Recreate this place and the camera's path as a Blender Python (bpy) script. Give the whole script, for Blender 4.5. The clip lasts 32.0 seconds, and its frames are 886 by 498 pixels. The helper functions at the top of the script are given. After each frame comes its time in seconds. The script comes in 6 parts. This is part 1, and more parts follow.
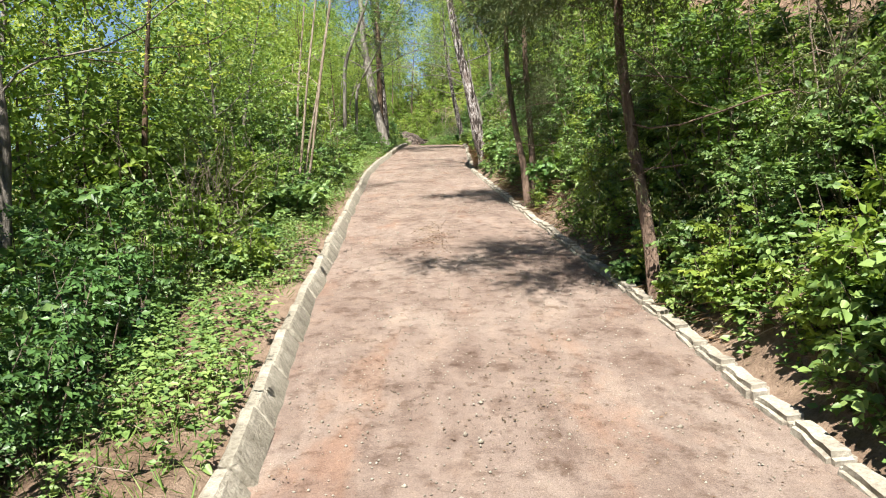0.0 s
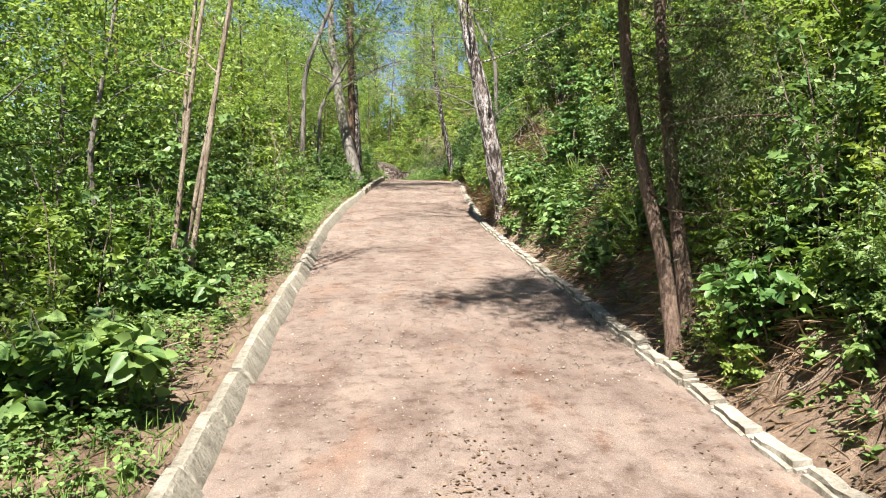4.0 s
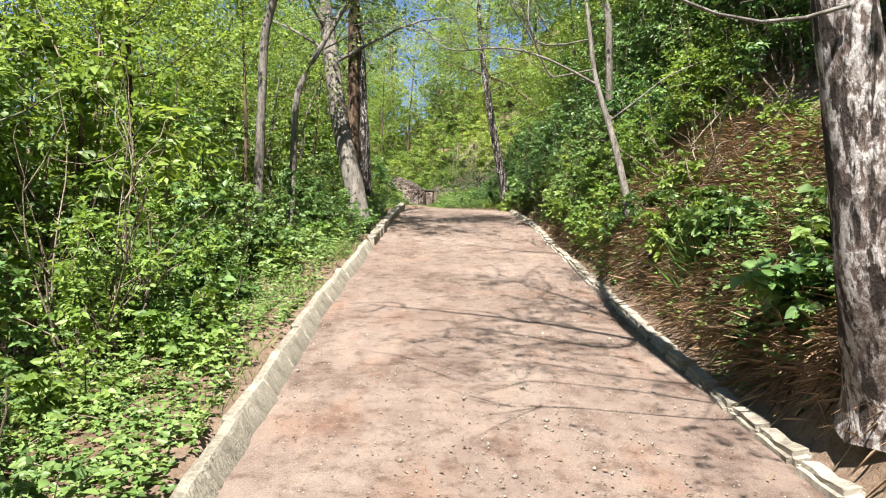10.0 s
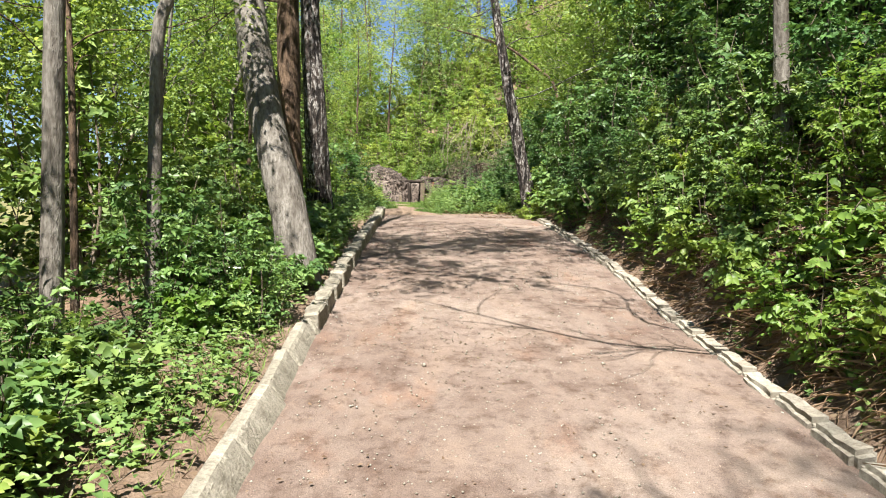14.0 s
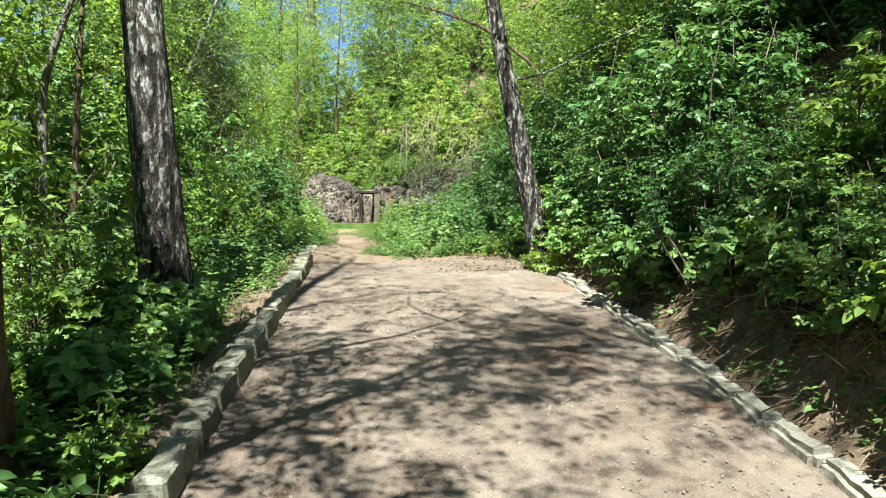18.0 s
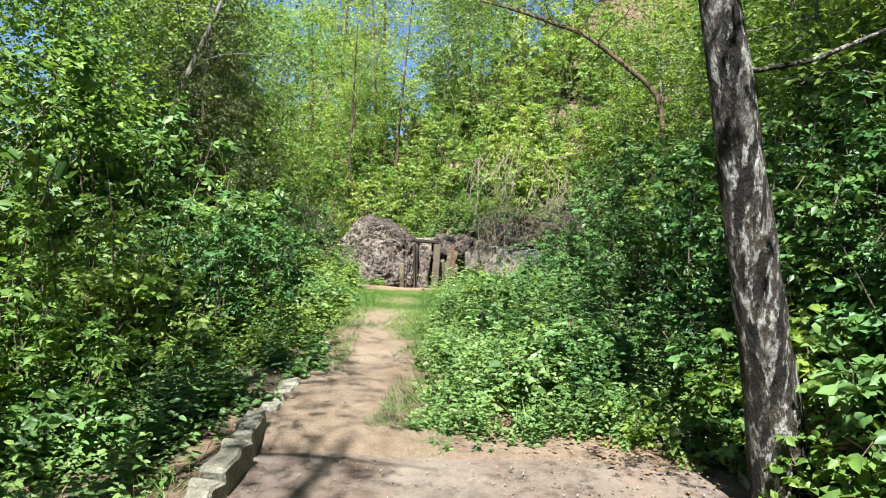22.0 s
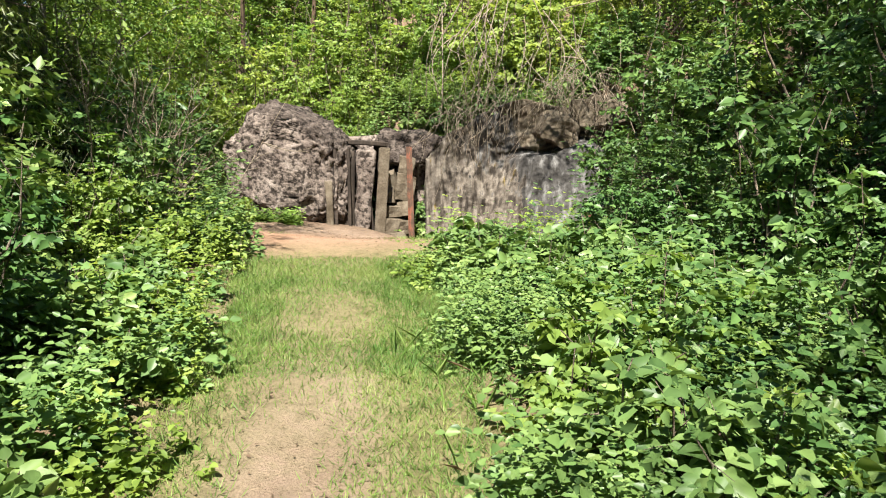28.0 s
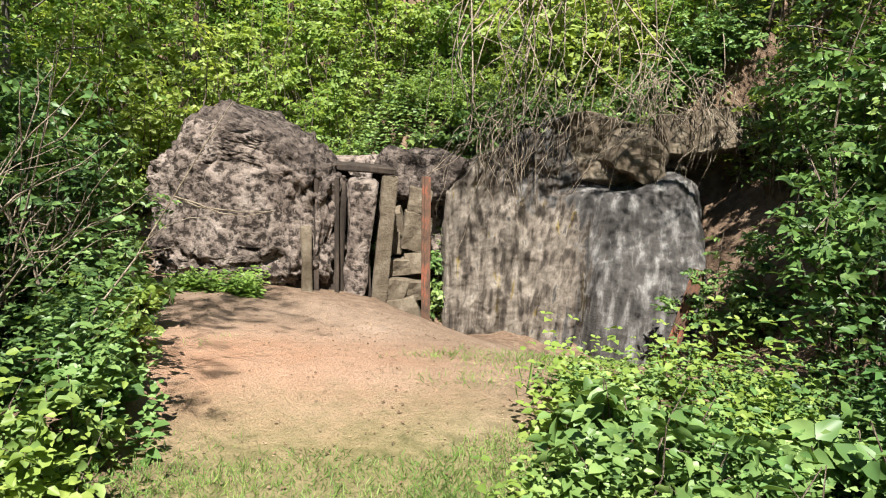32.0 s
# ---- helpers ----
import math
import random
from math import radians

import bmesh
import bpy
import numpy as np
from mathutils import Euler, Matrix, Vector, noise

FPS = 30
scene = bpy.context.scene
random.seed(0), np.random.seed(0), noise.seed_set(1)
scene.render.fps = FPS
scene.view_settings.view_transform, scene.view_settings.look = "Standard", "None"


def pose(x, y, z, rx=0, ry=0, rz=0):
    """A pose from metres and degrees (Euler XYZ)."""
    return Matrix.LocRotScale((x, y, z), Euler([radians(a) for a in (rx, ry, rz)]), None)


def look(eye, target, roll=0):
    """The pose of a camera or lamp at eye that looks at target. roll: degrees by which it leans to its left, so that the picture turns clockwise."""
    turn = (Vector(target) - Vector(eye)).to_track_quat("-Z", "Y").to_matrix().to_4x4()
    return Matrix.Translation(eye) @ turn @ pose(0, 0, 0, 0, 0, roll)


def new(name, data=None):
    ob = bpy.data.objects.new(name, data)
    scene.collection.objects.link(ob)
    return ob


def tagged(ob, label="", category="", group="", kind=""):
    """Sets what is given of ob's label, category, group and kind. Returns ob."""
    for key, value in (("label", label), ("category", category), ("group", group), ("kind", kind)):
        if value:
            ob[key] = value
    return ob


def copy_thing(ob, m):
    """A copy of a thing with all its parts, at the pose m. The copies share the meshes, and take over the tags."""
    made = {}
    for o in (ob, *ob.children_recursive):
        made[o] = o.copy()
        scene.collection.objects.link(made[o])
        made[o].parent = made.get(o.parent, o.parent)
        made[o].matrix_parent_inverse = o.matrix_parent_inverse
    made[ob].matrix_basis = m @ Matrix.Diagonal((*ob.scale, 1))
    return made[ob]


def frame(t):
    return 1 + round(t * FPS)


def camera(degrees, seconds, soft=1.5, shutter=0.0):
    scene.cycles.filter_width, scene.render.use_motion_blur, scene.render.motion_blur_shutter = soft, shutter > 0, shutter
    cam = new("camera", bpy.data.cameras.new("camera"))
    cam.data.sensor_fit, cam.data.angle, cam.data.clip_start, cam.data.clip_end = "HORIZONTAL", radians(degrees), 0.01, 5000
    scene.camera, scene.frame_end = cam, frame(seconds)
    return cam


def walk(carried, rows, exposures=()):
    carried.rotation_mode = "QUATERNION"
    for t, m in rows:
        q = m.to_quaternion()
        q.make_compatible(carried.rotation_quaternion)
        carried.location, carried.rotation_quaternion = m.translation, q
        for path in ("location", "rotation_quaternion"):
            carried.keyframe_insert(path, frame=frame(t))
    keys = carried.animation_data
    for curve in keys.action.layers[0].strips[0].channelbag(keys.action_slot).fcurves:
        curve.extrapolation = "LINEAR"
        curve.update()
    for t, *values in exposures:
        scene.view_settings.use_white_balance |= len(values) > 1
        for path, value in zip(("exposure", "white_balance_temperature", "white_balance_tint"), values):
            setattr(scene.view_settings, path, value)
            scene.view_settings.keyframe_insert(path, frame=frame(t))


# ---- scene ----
cam = camera(63.3, 32.0, soft=1.05)
METRES, EYE, TILT, LEAN, TURN = 40.0, 1.5, -4.0, 1.2, 0.0
ROWS = [
    (0.0, 0.0000, 0.0000, 0.0000, 0.00, 0.00, -0.00),
    (0.5, 0.0003, 0.0198, 0.0032, -2.29, 1.31, 0.14),
    (1.0, -0.0015, 0.0401, 0.0061, 0.04, 1.13, 0.05),
    (1.5, -0.0028, 0.0610, 0.0098, -0.73, 1.45, -1.19),
    (2.0, -0.0052, 0.0817, 0.0134, 1.50, 2.39, -1.22),
    (2.5, -0.0064, 0.1023, 0.0170, -1.66, 3.88, -0.91),
    (3.0, -0.0087, 0.1230, 0.0205, 1.27, 2.48, -1.73),
    (3.5, -0.0096, 0.1424, 0.0245, -1.62, 2.69, -0.98),
    (5.5, -0.0133, 0.2179, 0.0401, -2.65, 0.86, -1.53),
    (6.0, -0.0139, 0.2357, 0.0441, -1.48, 1.89, -0.74),
    (6.5, -0.0159, 0.2551, 0.0481, -2.07, 1.18, -3.00),
    (7.0, -0.0160, 0.2733, 0.0522, -0.92, 1.21, -1.19),
    (7.5, -0.0186, 0.2917, 0.0555, 1.51, 4.14, -2.02),
    (8.0, -0.0196, 0.3095, 0.0578, 1.39, 3.97, -0.21),
    (8.5, -0.0219, 0.3276, 0.0606, 0.78, 3.48, -0.49),
    (9.0, -0.0224, 0.3465, 0.0634, -2.48, 5.27, 1.26),
    (9.5, -0.0247, 0.3653, 0.0667, 1.14, 3.21, -0.65),
    (10.0, -0.0255, 0.3844, 0.0702, -1.25, 3.24, -2.06),
    (10.5, -0.0269, 0.4025, 0.0736, 0.84, 1.89, -3.46),
    (11.0, -0.0274, 0.4206, 0.0769, -2.33, 2.33, -0.96),
    (11.5, -0.0283, 0.4384, 0.0810, -0.09, 1.39, -2.13),
    (12.0, -0.0286, 0.4561, 0.0836, -0.33, -0.22, -2.69),
    (12.5, -0.0279, 0.4731, 0.0875, 0.31, -0.68, -1.02),
    (13.0, -0.0286, 0.4904, 0.0919, -1.90, 1.45, -1.52),
    (13.5, -0.0280, 0.5077, 0.0949, -4.16, 0.89, -1.60),
    (14.0, -0.0297, 0.5249, 0.0975, -2.59, 1.83, -1.23),
    (14.5, -0.0289, 0.5434, 0.1009, -3.92, 1.54, -1.70),
    (15.0, -0.0295, 0.5607, 0.1047, -2.20, 2.65, -1.92),
    (15.5, -0.0284, 0.5780, 0.1077, -4.98, 3.97, -1.41),
    (17.5, -0.0263, 0.6294, 0.1188, -4.60, 1.82, 0.60),
    (18.0, -0.0251, 0.6442, 0.1217, -5.76, 1.72, 0.17),
    (18.5, -0.0259, 0.6600, 0.1243, -3.34, -0.19, 0.06),
    (19.0, -0.0245, 0.6759, 0.1269, -2.78, -0.11, 0.04),
    (19.5, -0.0242, 0.6913, 0.1300, -1.93, -1.55, -2.01),
    (20.0, -0.0231, 0.7069, 0.1338, -4.91, -1.11, -2.56),
    (20.5, -0.0208, 0.7201, 0.1364, 0.23, -3.02, 0.62),
    (21.0, -0.0187, 0.7338, 0.1404, -0.51, -4.87, 1.30),
    (21.5, -0.0157, 0.7482, 0.1447, 0.01, -1.67, 2.19),
    (22.0, -0.0185, 0.7617, 0.1473, -0.50, 4.06, -3.26),
    (22.5, -0.0199, 0.7741, 0.1482, -3.68, 2.28, -0.28),
    (23.0, -0.0240, 0.7880, 0.1511, -2.19, 1.25, -0.32),
    (23.5, -0.0274, 0.8009, 0.1529, -6.54, -2.00, -0.95),
    (24.0, -0.0285, 0.8153, 0.1551, -6.18, -2.29, -0.49),
    (24.5, -0.0309, 0.8294, 0.1577, -5.12, -2.26, -0.90),
    (25.0, -0.0297, 0.8427, 0.1596, -8.14, -0.90, -1.21),
    (25.5, -0.0294, 0.8547, 0.1619, -8.13, -3.23, -1.00),
    (27.5, -0.0303, 0.9065, 0.1667, -8.83, -7.04, -1.58),
    (28.0, -0.0296, 0.9202, 0.1691, -6.65, -5.36, -2.25),
    (28.5, -0.0319, 0.9338, 0.1711, -6.94, -5.24, -2.04),
    (29.0, -0.0307, 0.9460, 0.1724, -6.80, -5.08, 0.46),
    (29.5, -0.0301, 0.9576, 0.1742, -3.67, -4.54, -0.08),
    (30.0, -0.0314, 0.9693, 0.1761, -4.46, -4.69, -1.51),
    (30.5, -0.0298, 0.9817, 0.1774, -3.88, -4.01, -1.20),
    (31.0, -0.0319, 0.9924, 0.1784, -1.41, -7.05, -2.31),
    (31.5, -0.0351, 1.0010, 0.1802, -6.22, -7.30, -4.81),
    (32.0, -0.0344, 1.0122, 0.1810, -8.50, -5.37, -4.04),
]
walk(cam, [(t, pose(0, 0, EYE, TILT, LEAN, TURN) @ pose(METRES * x, METRES * y, METRES * z, 90 + pitch, roll, yaw)) for t, x, y, z, yaw, pitch, roll in ROWS],
     [(0.0, 1.81, 6400, 11), (6.0, 1.93, 6350, 13), (15.0, 1.86, 6350, 11), (18.0, 2.04, 5950, -5), (20.0, 2.03, 5750, -8), (21.0, 1.86, 5850, -4), (22.0, 1.90, 5900, 3), (23.0, 1.98, 5900, 8), (25.0, 1.95, 5900, 8), (28.0, 1.87, 6450, 10), (32.0, 1.76, 6350, 11)])

# ---- daylight: clear spring sky, high sun from behind the walk ----
SUN_ELEV, SUN_DIR = 57.0, Vector((0.20, 1.0, 0)).normalized()
world = bpy.data.worlds.new("sky")
scene.world = world
world.use_nodes = True
wn = world.node_tree
sky = wn.nodes.new("ShaderNodeTexSky")
sky.sky_type = 'NISHITA'
sky.sun_disc = False
sky.dust_density, sky.ozone_density = 0.2, 4.5
sky.sun_elevation = radians(SUN_ELEV)
sky.sun_rotation = math.atan2(-SUN_DIR.x, -SUN_DIR.y)
wn.nodes["Background"].inputs["Strength"].default_value = 0.039
wn.links.new(sky.outputs[0], wn.nodes["Background"].inputs["Color"])
sun = new("sun", bpy.data.lights.new("sun", 'SUN'))
sun.data.energy, sun.data.angle, sun.data.color = 5.0, radians(0.55), (1.0, 0.95, 0.86)
ray_way = SUN_DIR * math.cos(radians(SUN_ELEV)) - Vector((0, 0, math.sin(radians(SUN_ELEV))))
sun.matrix_basis = look((0, 0, 60), Vector((0, 0, 60)) + ray_way)


# ---- materials ----
def material(name, rough=0.8, spec=0.3):
    m = bpy.data.materials.new(name)
    m.use_nodes = True
    b = m.node_tree.nodes["Principled BSDF"]
    b.inputs["Roughness"].default_value = rough
    b.inputs["Specular IOR Level"].default_value = spec
    return m, m.node_tree, b


def noise_node(nt, scale, detail=6.0, rough=0.6, stretch=None, obj=False):
    tc = nt.nodes.new("ShaderNodeTexCoord")
    n = nt.nodes.new("ShaderNodeTexNoise")
    n.inputs["Scale"].default_value = scale
    n.inputs["Detail"].default_value = detail
    n.inputs["Roughness"].default_value = rough
    src = tc.outputs["Object"]
    if stretch:
        mp = nt.nodes.new("ShaderNodeMapping")
        mp.inputs["Scale"].default_value = stretch
        nt.links.new(src, mp.inputs["Vector"])
        src = mp.outputs[0]
    nt.links.new(src, n.inputs["Vector"])
    return n.outputs["Fac"]


def ramp(nt, fac, stops):
    r = nt.nodes.new("ShaderNodeValToRGB")
    while len(r.color_ramp.elements) < len(stops):
        r.color_ramp.elements.new(0.5)
    for e, (p, c) in zip(r.color_ramp.elements, stops):
        e.position = p
        e.color = (*c, 1) if len(c) == 3 else c
    nt.links.new(fac, r.inputs[0])
    return r.outputs[0]


def mix(nt, fac, a, b, kind='MIX'):
    n = nt.nodes.new("ShaderNodeMix")
    n.data_type = 'RGBA'
    n.blend_type = kind
    for sock, v in ((n.inputs[0], fac), (n.inputs[6], a), (n.inputs[7], b)):
        if isinstance(v, (int, float)):
            sock.default_value = v
        elif isinstance(v, tuple):
            sock.default_value = (*v, 1)
        else:
            nt.links.new(v, sock)
    return n.outputs[2]


def bump(nt, bsdf, fac, strength, dist):
    b = nt.nodes.new("ShaderNodeBump")
    b.inputs["Strength"].default_value = strength
    b.inputs["Distance"].default_value = dist
    nt.links.new(fac, b.inputs["Height"])
    nt.links.new(b.outputs[0], bsdf.inputs["Normal"])


def leaf_material(name, dark, mid, light, through_amount=0.4, rough=0.44):
    m, nt, b = material(name, rough, 0.3)
    geo = nt.nodes.new("ShaderNodeNewGeometry")
    inf = nt.nodes.new("ShaderNodeObjectInfo")
    clump = ramp(nt, noise_node(nt, 2.6, 3, 0.5), [(0.32, (0, 0, 0)), (0.68, (1, 1, 1))])
    age = mix(nt, 0.5, clump, ramp(nt, geo.outputs["Random Per Island"], [(0.0, (0, 0, 0)), (1.0, (1, 1, 1))]))
    c = ramp(nt, age, [(0.1, dark), (0.5, mid), (0.9, light)])
    tint = ramp(nt, inf.outputs["Random"], [(0.0, (0.80, 0.92, 0.85)), (0.5, (1, 1, 1)), (1.0, (1.15, 1.06, 0.95))])
    c = mix(nt, 1.0, c, tint, 'MULTIPLY')
    nt.links.new(c, b.inputs["Base Color"])
    tr = nt.nodes.new("ShaderNodeBsdfTranslucent")
    warm = mix(nt, 1.0, c, (1.35, 1.3, 0.72), 'MULTIPLY')
    nt.links.new(warm, tr.inputs["Color"])
    mx = nt.nodes.new("ShaderNodeMixShader")
    mx.inputs[0].default_value = through_amount
    nt.links.new(b.outputs[0], mx.inputs[1])
    nt.links.new(tr.outputs[0], mx.inputs[2])
    nt.links.new(mx.outputs[0], nt.nodes["Material Output"].inputs["Surface"])
    return m


LEAF_SHRUB = leaf_material("leaf_shrub", (0.047, 0.093, 0.029), (0.111, 0.185, 0.054), (0.207, 0.294, 0.097), 0.31)
LEAF_BRIGHT = leaf_material("leaf_bright", (0.081, 0.137, 0.031), (0.173, 0.257, 0.054), (0.276, 0.358, 0.097), 0.45)
LEAF_SPRING = leaf_material("leaf_spring", (0.130, 0.185, 0.038), (0.246, 0.318, 0.079), (0.345, 0.418, 0.133), 0.5)
LEAF_DARK = leaf_material("leaf_dark", (0.029, 0.067, 0.020), (0.064, 0.126, 0.035), (0.112, 0.197, 0.054), 0.22)
LEAF_HERB = leaf_material("leaf_herb", (0.053, 0.107, 0.032), (0.116, 0.197, 0.059), (0.204, 0.294, 0.097), 0.31)
LEAF_CEDAR = leaf_material("leaf_cedar", (0.031, 0.046, 0.016), (0.062, 0.081, 0.028), (0.105, 0.124, 0.046), 0.25)
LEAF_GRASS = leaf_material("grass_blade", (0.077, 0.150, 0.032), (0.130, 0.228, 0.050), (0.230, 0.291, 0.095), 0.3)
STRAW = leaf_material("dry_straw", (0.123, 0.083, 0.055), (0.239, 0.171, 0.113), (0.347, 0.260, 0.180), 0.1, 0.8)
LEAF_DEAD = leaf_material("dead_leaf", (0.062, 0.037, 0.022), (0.124, 0.081, 0.050), (0.205, 0.149, 0.099), 0.1, 0.8)


def bark_material(name, base, dark, patch, scale=9.0, low=0.42, high=0.55, stretch=(1, 1, 0.25)):
    m, nt, b = material(name, 0.85, 0.2)
    n1 = noise_node(nt, scale, 8, 0.65, stretch)
    n2 = noise_node(nt, scale * 5, 6, 0.6, (1, 1, 0.35))
    c = ramp(nt, n1, [(low, dark), (high, base)])
    c2 = ramp(nt, n2, [(0.35, patch), (0.7, (1, 1, 1))])
    c = mix(nt, 0.8, c, c2, 'MULTIPLY')
    nt.links.new(c, b.inputs["Base Color"])
    add = nt.nodes.new("ShaderNodeMath")
    nt.links.new(n1, add.inputs[0])
    nt.links.new(n2, add.inputs[1])
    bump(nt, b, add.outputs[0], 0.9, 0.02)
    return m


def flaking_bark(name, pale, brown, crack, amount=0.46):
    """Old birch bark: pale flakes on brown, broken by long dark furrows."""
    m, nt, b = material(name, 0.85, 0.2)
    furrow = noise_node(nt, 17, 5, 0.6, (1, 1, 0.22))
    flake = noise_node(nt, 30, 7, 0.62, (1, 1, 0.45))
    patch = noise_node(nt, 6, 3, 0.5, (1, 1, 0.6))
    c = ramp(nt, flake, [(amount - 0.05, brown), (amount + 0.04, pale)])
    c = mix(nt, ramp(nt, patch, [(0.48, (0, 0, 0)), (0.66, (0.75, 0.75, 0.75))]), c, brown)
    c = mix(nt, ramp(nt, furrow, [(0.45, (1, 1, 1)), (0.51, (0, 0, 0))]), c, crack)
    c = mix(nt, 0.5, c, ramp(nt, noise_node(nt, 90, 4, 0.6), [(0.3, (0.6, 0.57, 0.54)), (0.6, (1.1, 1.1, 1.1))]), 'MULTIPLY')
    nt.links.new(c, b.inputs["Base Color"])
    add = nt.nodes.new("ShaderNodeMath")
    nt.links.new(furrow, add.inputs[0])
    nt.links.new(flake, add.inputs[1])
    bump(nt, b, add.outputs[0], 1.0, 0.05)
    return m


BARK_GREY = bark_material("bark_grey", (0.270, 0.251, 0.221), (0.105, 0.091, 0.075), (0.375, 0.345, 0.315), 9, 0.36, 0.60, (1, 1, 0.09))
BARK_BROWN = bark_material("bark_brown", (0.165, 0.112, 0.075), (0.053, 0.038, 0.026), (0.375, 0.338, 0.300), 14)
BARK_BIRCH = flaking_bark("bark_birch", (0.46, 0.43, 0.41), (0.13, 0.098, 0.083), (0.04, 0.031, 0.026), 0.49)
BARK_BIRCH_DARK = flaking_bark("bark_old_birch", (0.34, 0.32, 0.30), (0.055, 0.043, 0.036), (0.018, 0.015, 0.013), 0.53)
BARK_CEDAR = bark_material("bark_cedar", (0.247, 0.180, 0.135), (0.112, 0.075, 0.056), (0.375, 0.315, 0.285), 16, 0.35, 0.6, (1, 1, 0.08))
TWIG = bark_material("twig_bark", (0.225, 0.188, 0.143), (0.120, 0.090, 0.068), (0.525, 0.488, 0.450), 20)
DRY_TWIG = bark_material("dry_twig", (0.330, 0.280, 0.215), (0.185, 0.145, 0.105), (0.60, 0.56, 0.52), 20)


def grit_material():
    m, nt, b = material("trodden_grit", 0.95, 0.1)
    big = noise_node(nt, 0.9, 4, 0.6)
    midn = noise_node(nt, 7, 8, 0.7)
    fine = noise_node(nt, 160, 3, 0.7)
    c = ramp(nt, big, [(0.30, (0.150, 0.112, 0.092)), (0.52, (0.190, 0.148, 0.124)), (0.72, (0.228, 0.185, 0.155))])
    c = mix(nt, 0.85, c, ramp(nt, midn, [(0.33, (0.50, 0.43, 0.38)), (0.48, (1, 1, 1)), (0.68, (1.16, 1.15, 1.13))]), 'MULTIPLY')
    tread = ramp(nt, noise_node(nt, 3.4, 7, 0.68, (1, 0.45, 1)), [(0.36, (0.80, 0.76, 0.74)), (0.50, (1, 1, 1)), (0.64, (1.13, 1.11, 1.07))])
    c = mix(nt, 0.9, c, tread, 'MULTIPLY')
    rusty = ramp(nt, noise_node(nt, 1.25, 6, 0.6, (1.6, 0.5, 1)), [(0.60, (1, 1, 1)), (0.68, (1.05, 0.80, 0.62))])
    c = mix(nt, 0.35, c, rusty, 'MULTIPLY')
    c = mix(nt, 0.7, c, ramp(nt, fine, [(0.32, (0.45, 0.41, 0.38)), (0.5, (1, 1, 1)), (0.7, (1.35, 1.32, 1.28))]), 'MULTIPLY')
    stain = ramp(nt, noise_node(nt, 1.7, 6, 0.65, (1, 0.5, 1)), [(0.56, (1, 1, 1)), (0.70, (1.0, 0.83, 0.74))])
    c = mix(nt, 0.9, c, stain, 'MULTIPLY')
    wet = ramp(nt, noise_node(nt, 2.9, 7, 0.7, (1, 0.6, 1)), [(0.34, (0.62, 0.57, 0.55)), (0.46, (1, 1, 1))])
    c = mix(nt, 0.8, c, wet, 'MULTIPLY')
    speck = ramp(nt, noise_node(nt, 95, 2, 0.5), [(0.66, (1, 1, 1)), (0.72, (1.7, 1.68, 1.6))])
    c = mix(nt, 1.0, c, speck, 'MULTIPLY')
    nt.links.new(c, b.inputs["Base Color"])
    add = nt.nodes.new("ShaderNodeMath")
    nt.links.new(midn, add.inputs[0])
    nt.links.new(fine, add.inputs[1])
    bump(nt, b, add.outputs[0], 0.7, 0.015)
    return m


GRIT = grit_material()


def soil_material():
    m, nt, b = material("woodland_soil", 0.95, 0.1)
    big = noise_node(nt, 1.3, 5, 0.6)
    midn = noise_node(nt, 9, 8, 0.7)
    fine = noise_node(nt, 70, 5, 0.7)
    soil = ramp(nt, midn, [(0.3, (0.073, 0.050, 0.035)), (0.5, (0.151, 0.103, 0.070)), (0.7, (0.248, 0.180, 0.129))])
    bare = ramp(nt, big, [(0.3, (0.200, 0.143, 0.102)), (0.6, (0.273, 0.204, 0.151)), (0.75, (0.323, 0.248, 0.192))])
    red = ramp(nt, big, [(0.3, (0.280, 0.151, 0.090)), (0.6, (0.349, 0.216, 0.143))])
    turf = ramp(nt, midn, [(0.35, (0.109, 0.116, 0.041)), (0.6, (0.204, 0.184, 0.088))])
    c = soil
    for key, col in (("turf", turf), ("bare", bare), ("red", red)):
        at = nt.nodes.new("ShaderNodeAttribute")
        at.attribute_name = key
        brk = nt.nodes.new("ShaderNodeMath")
        brk.operation = 'MULTIPLY_ADD'
        nt.links.new(midn, brk.inputs[0])
        brk.inputs[1].default_value = 1.6
        brk.inputs[2].default_value = -0.8
        s = nt.nodes.new("ShaderNodeMath")
        s.operation = 'ADD'
        nt.links.new(at.outputs["Fac"], s.inputs[0])
        nt.links.new(brk.outputs[0], s.inputs[1])
        g = nt.nodes.new("ShaderNodeMath")
        g.operation = 'MULTIPLY'
        g.use_clamp = True
        nt.links.new(s.outputs[0], g.inputs[0])
        nt.links.new(at.outputs["Fac"], g.inputs[1])
        c = mix(nt, g.outputs[0], c, col)
    c = mix(nt, 0.7, c, ramp(nt, fine, [(0.3, (0.55, 0.5, 0.46)), (0.5, (1, 1, 1)), (0.72, (1.25, 1.2, 1.15))]), 'MULTIPLY')
    nt.links.new(c, b.inputs["Base Color"])
    add = nt.nodes.new("ShaderNodeMath")
    nt.links.new(midn, add.inputs[0])
    nt.links.new(fine, add.inputs[1])
    bump(nt, b, add.outputs[0], 0.8, 0.03)
    return m


SOIL = soil_material()


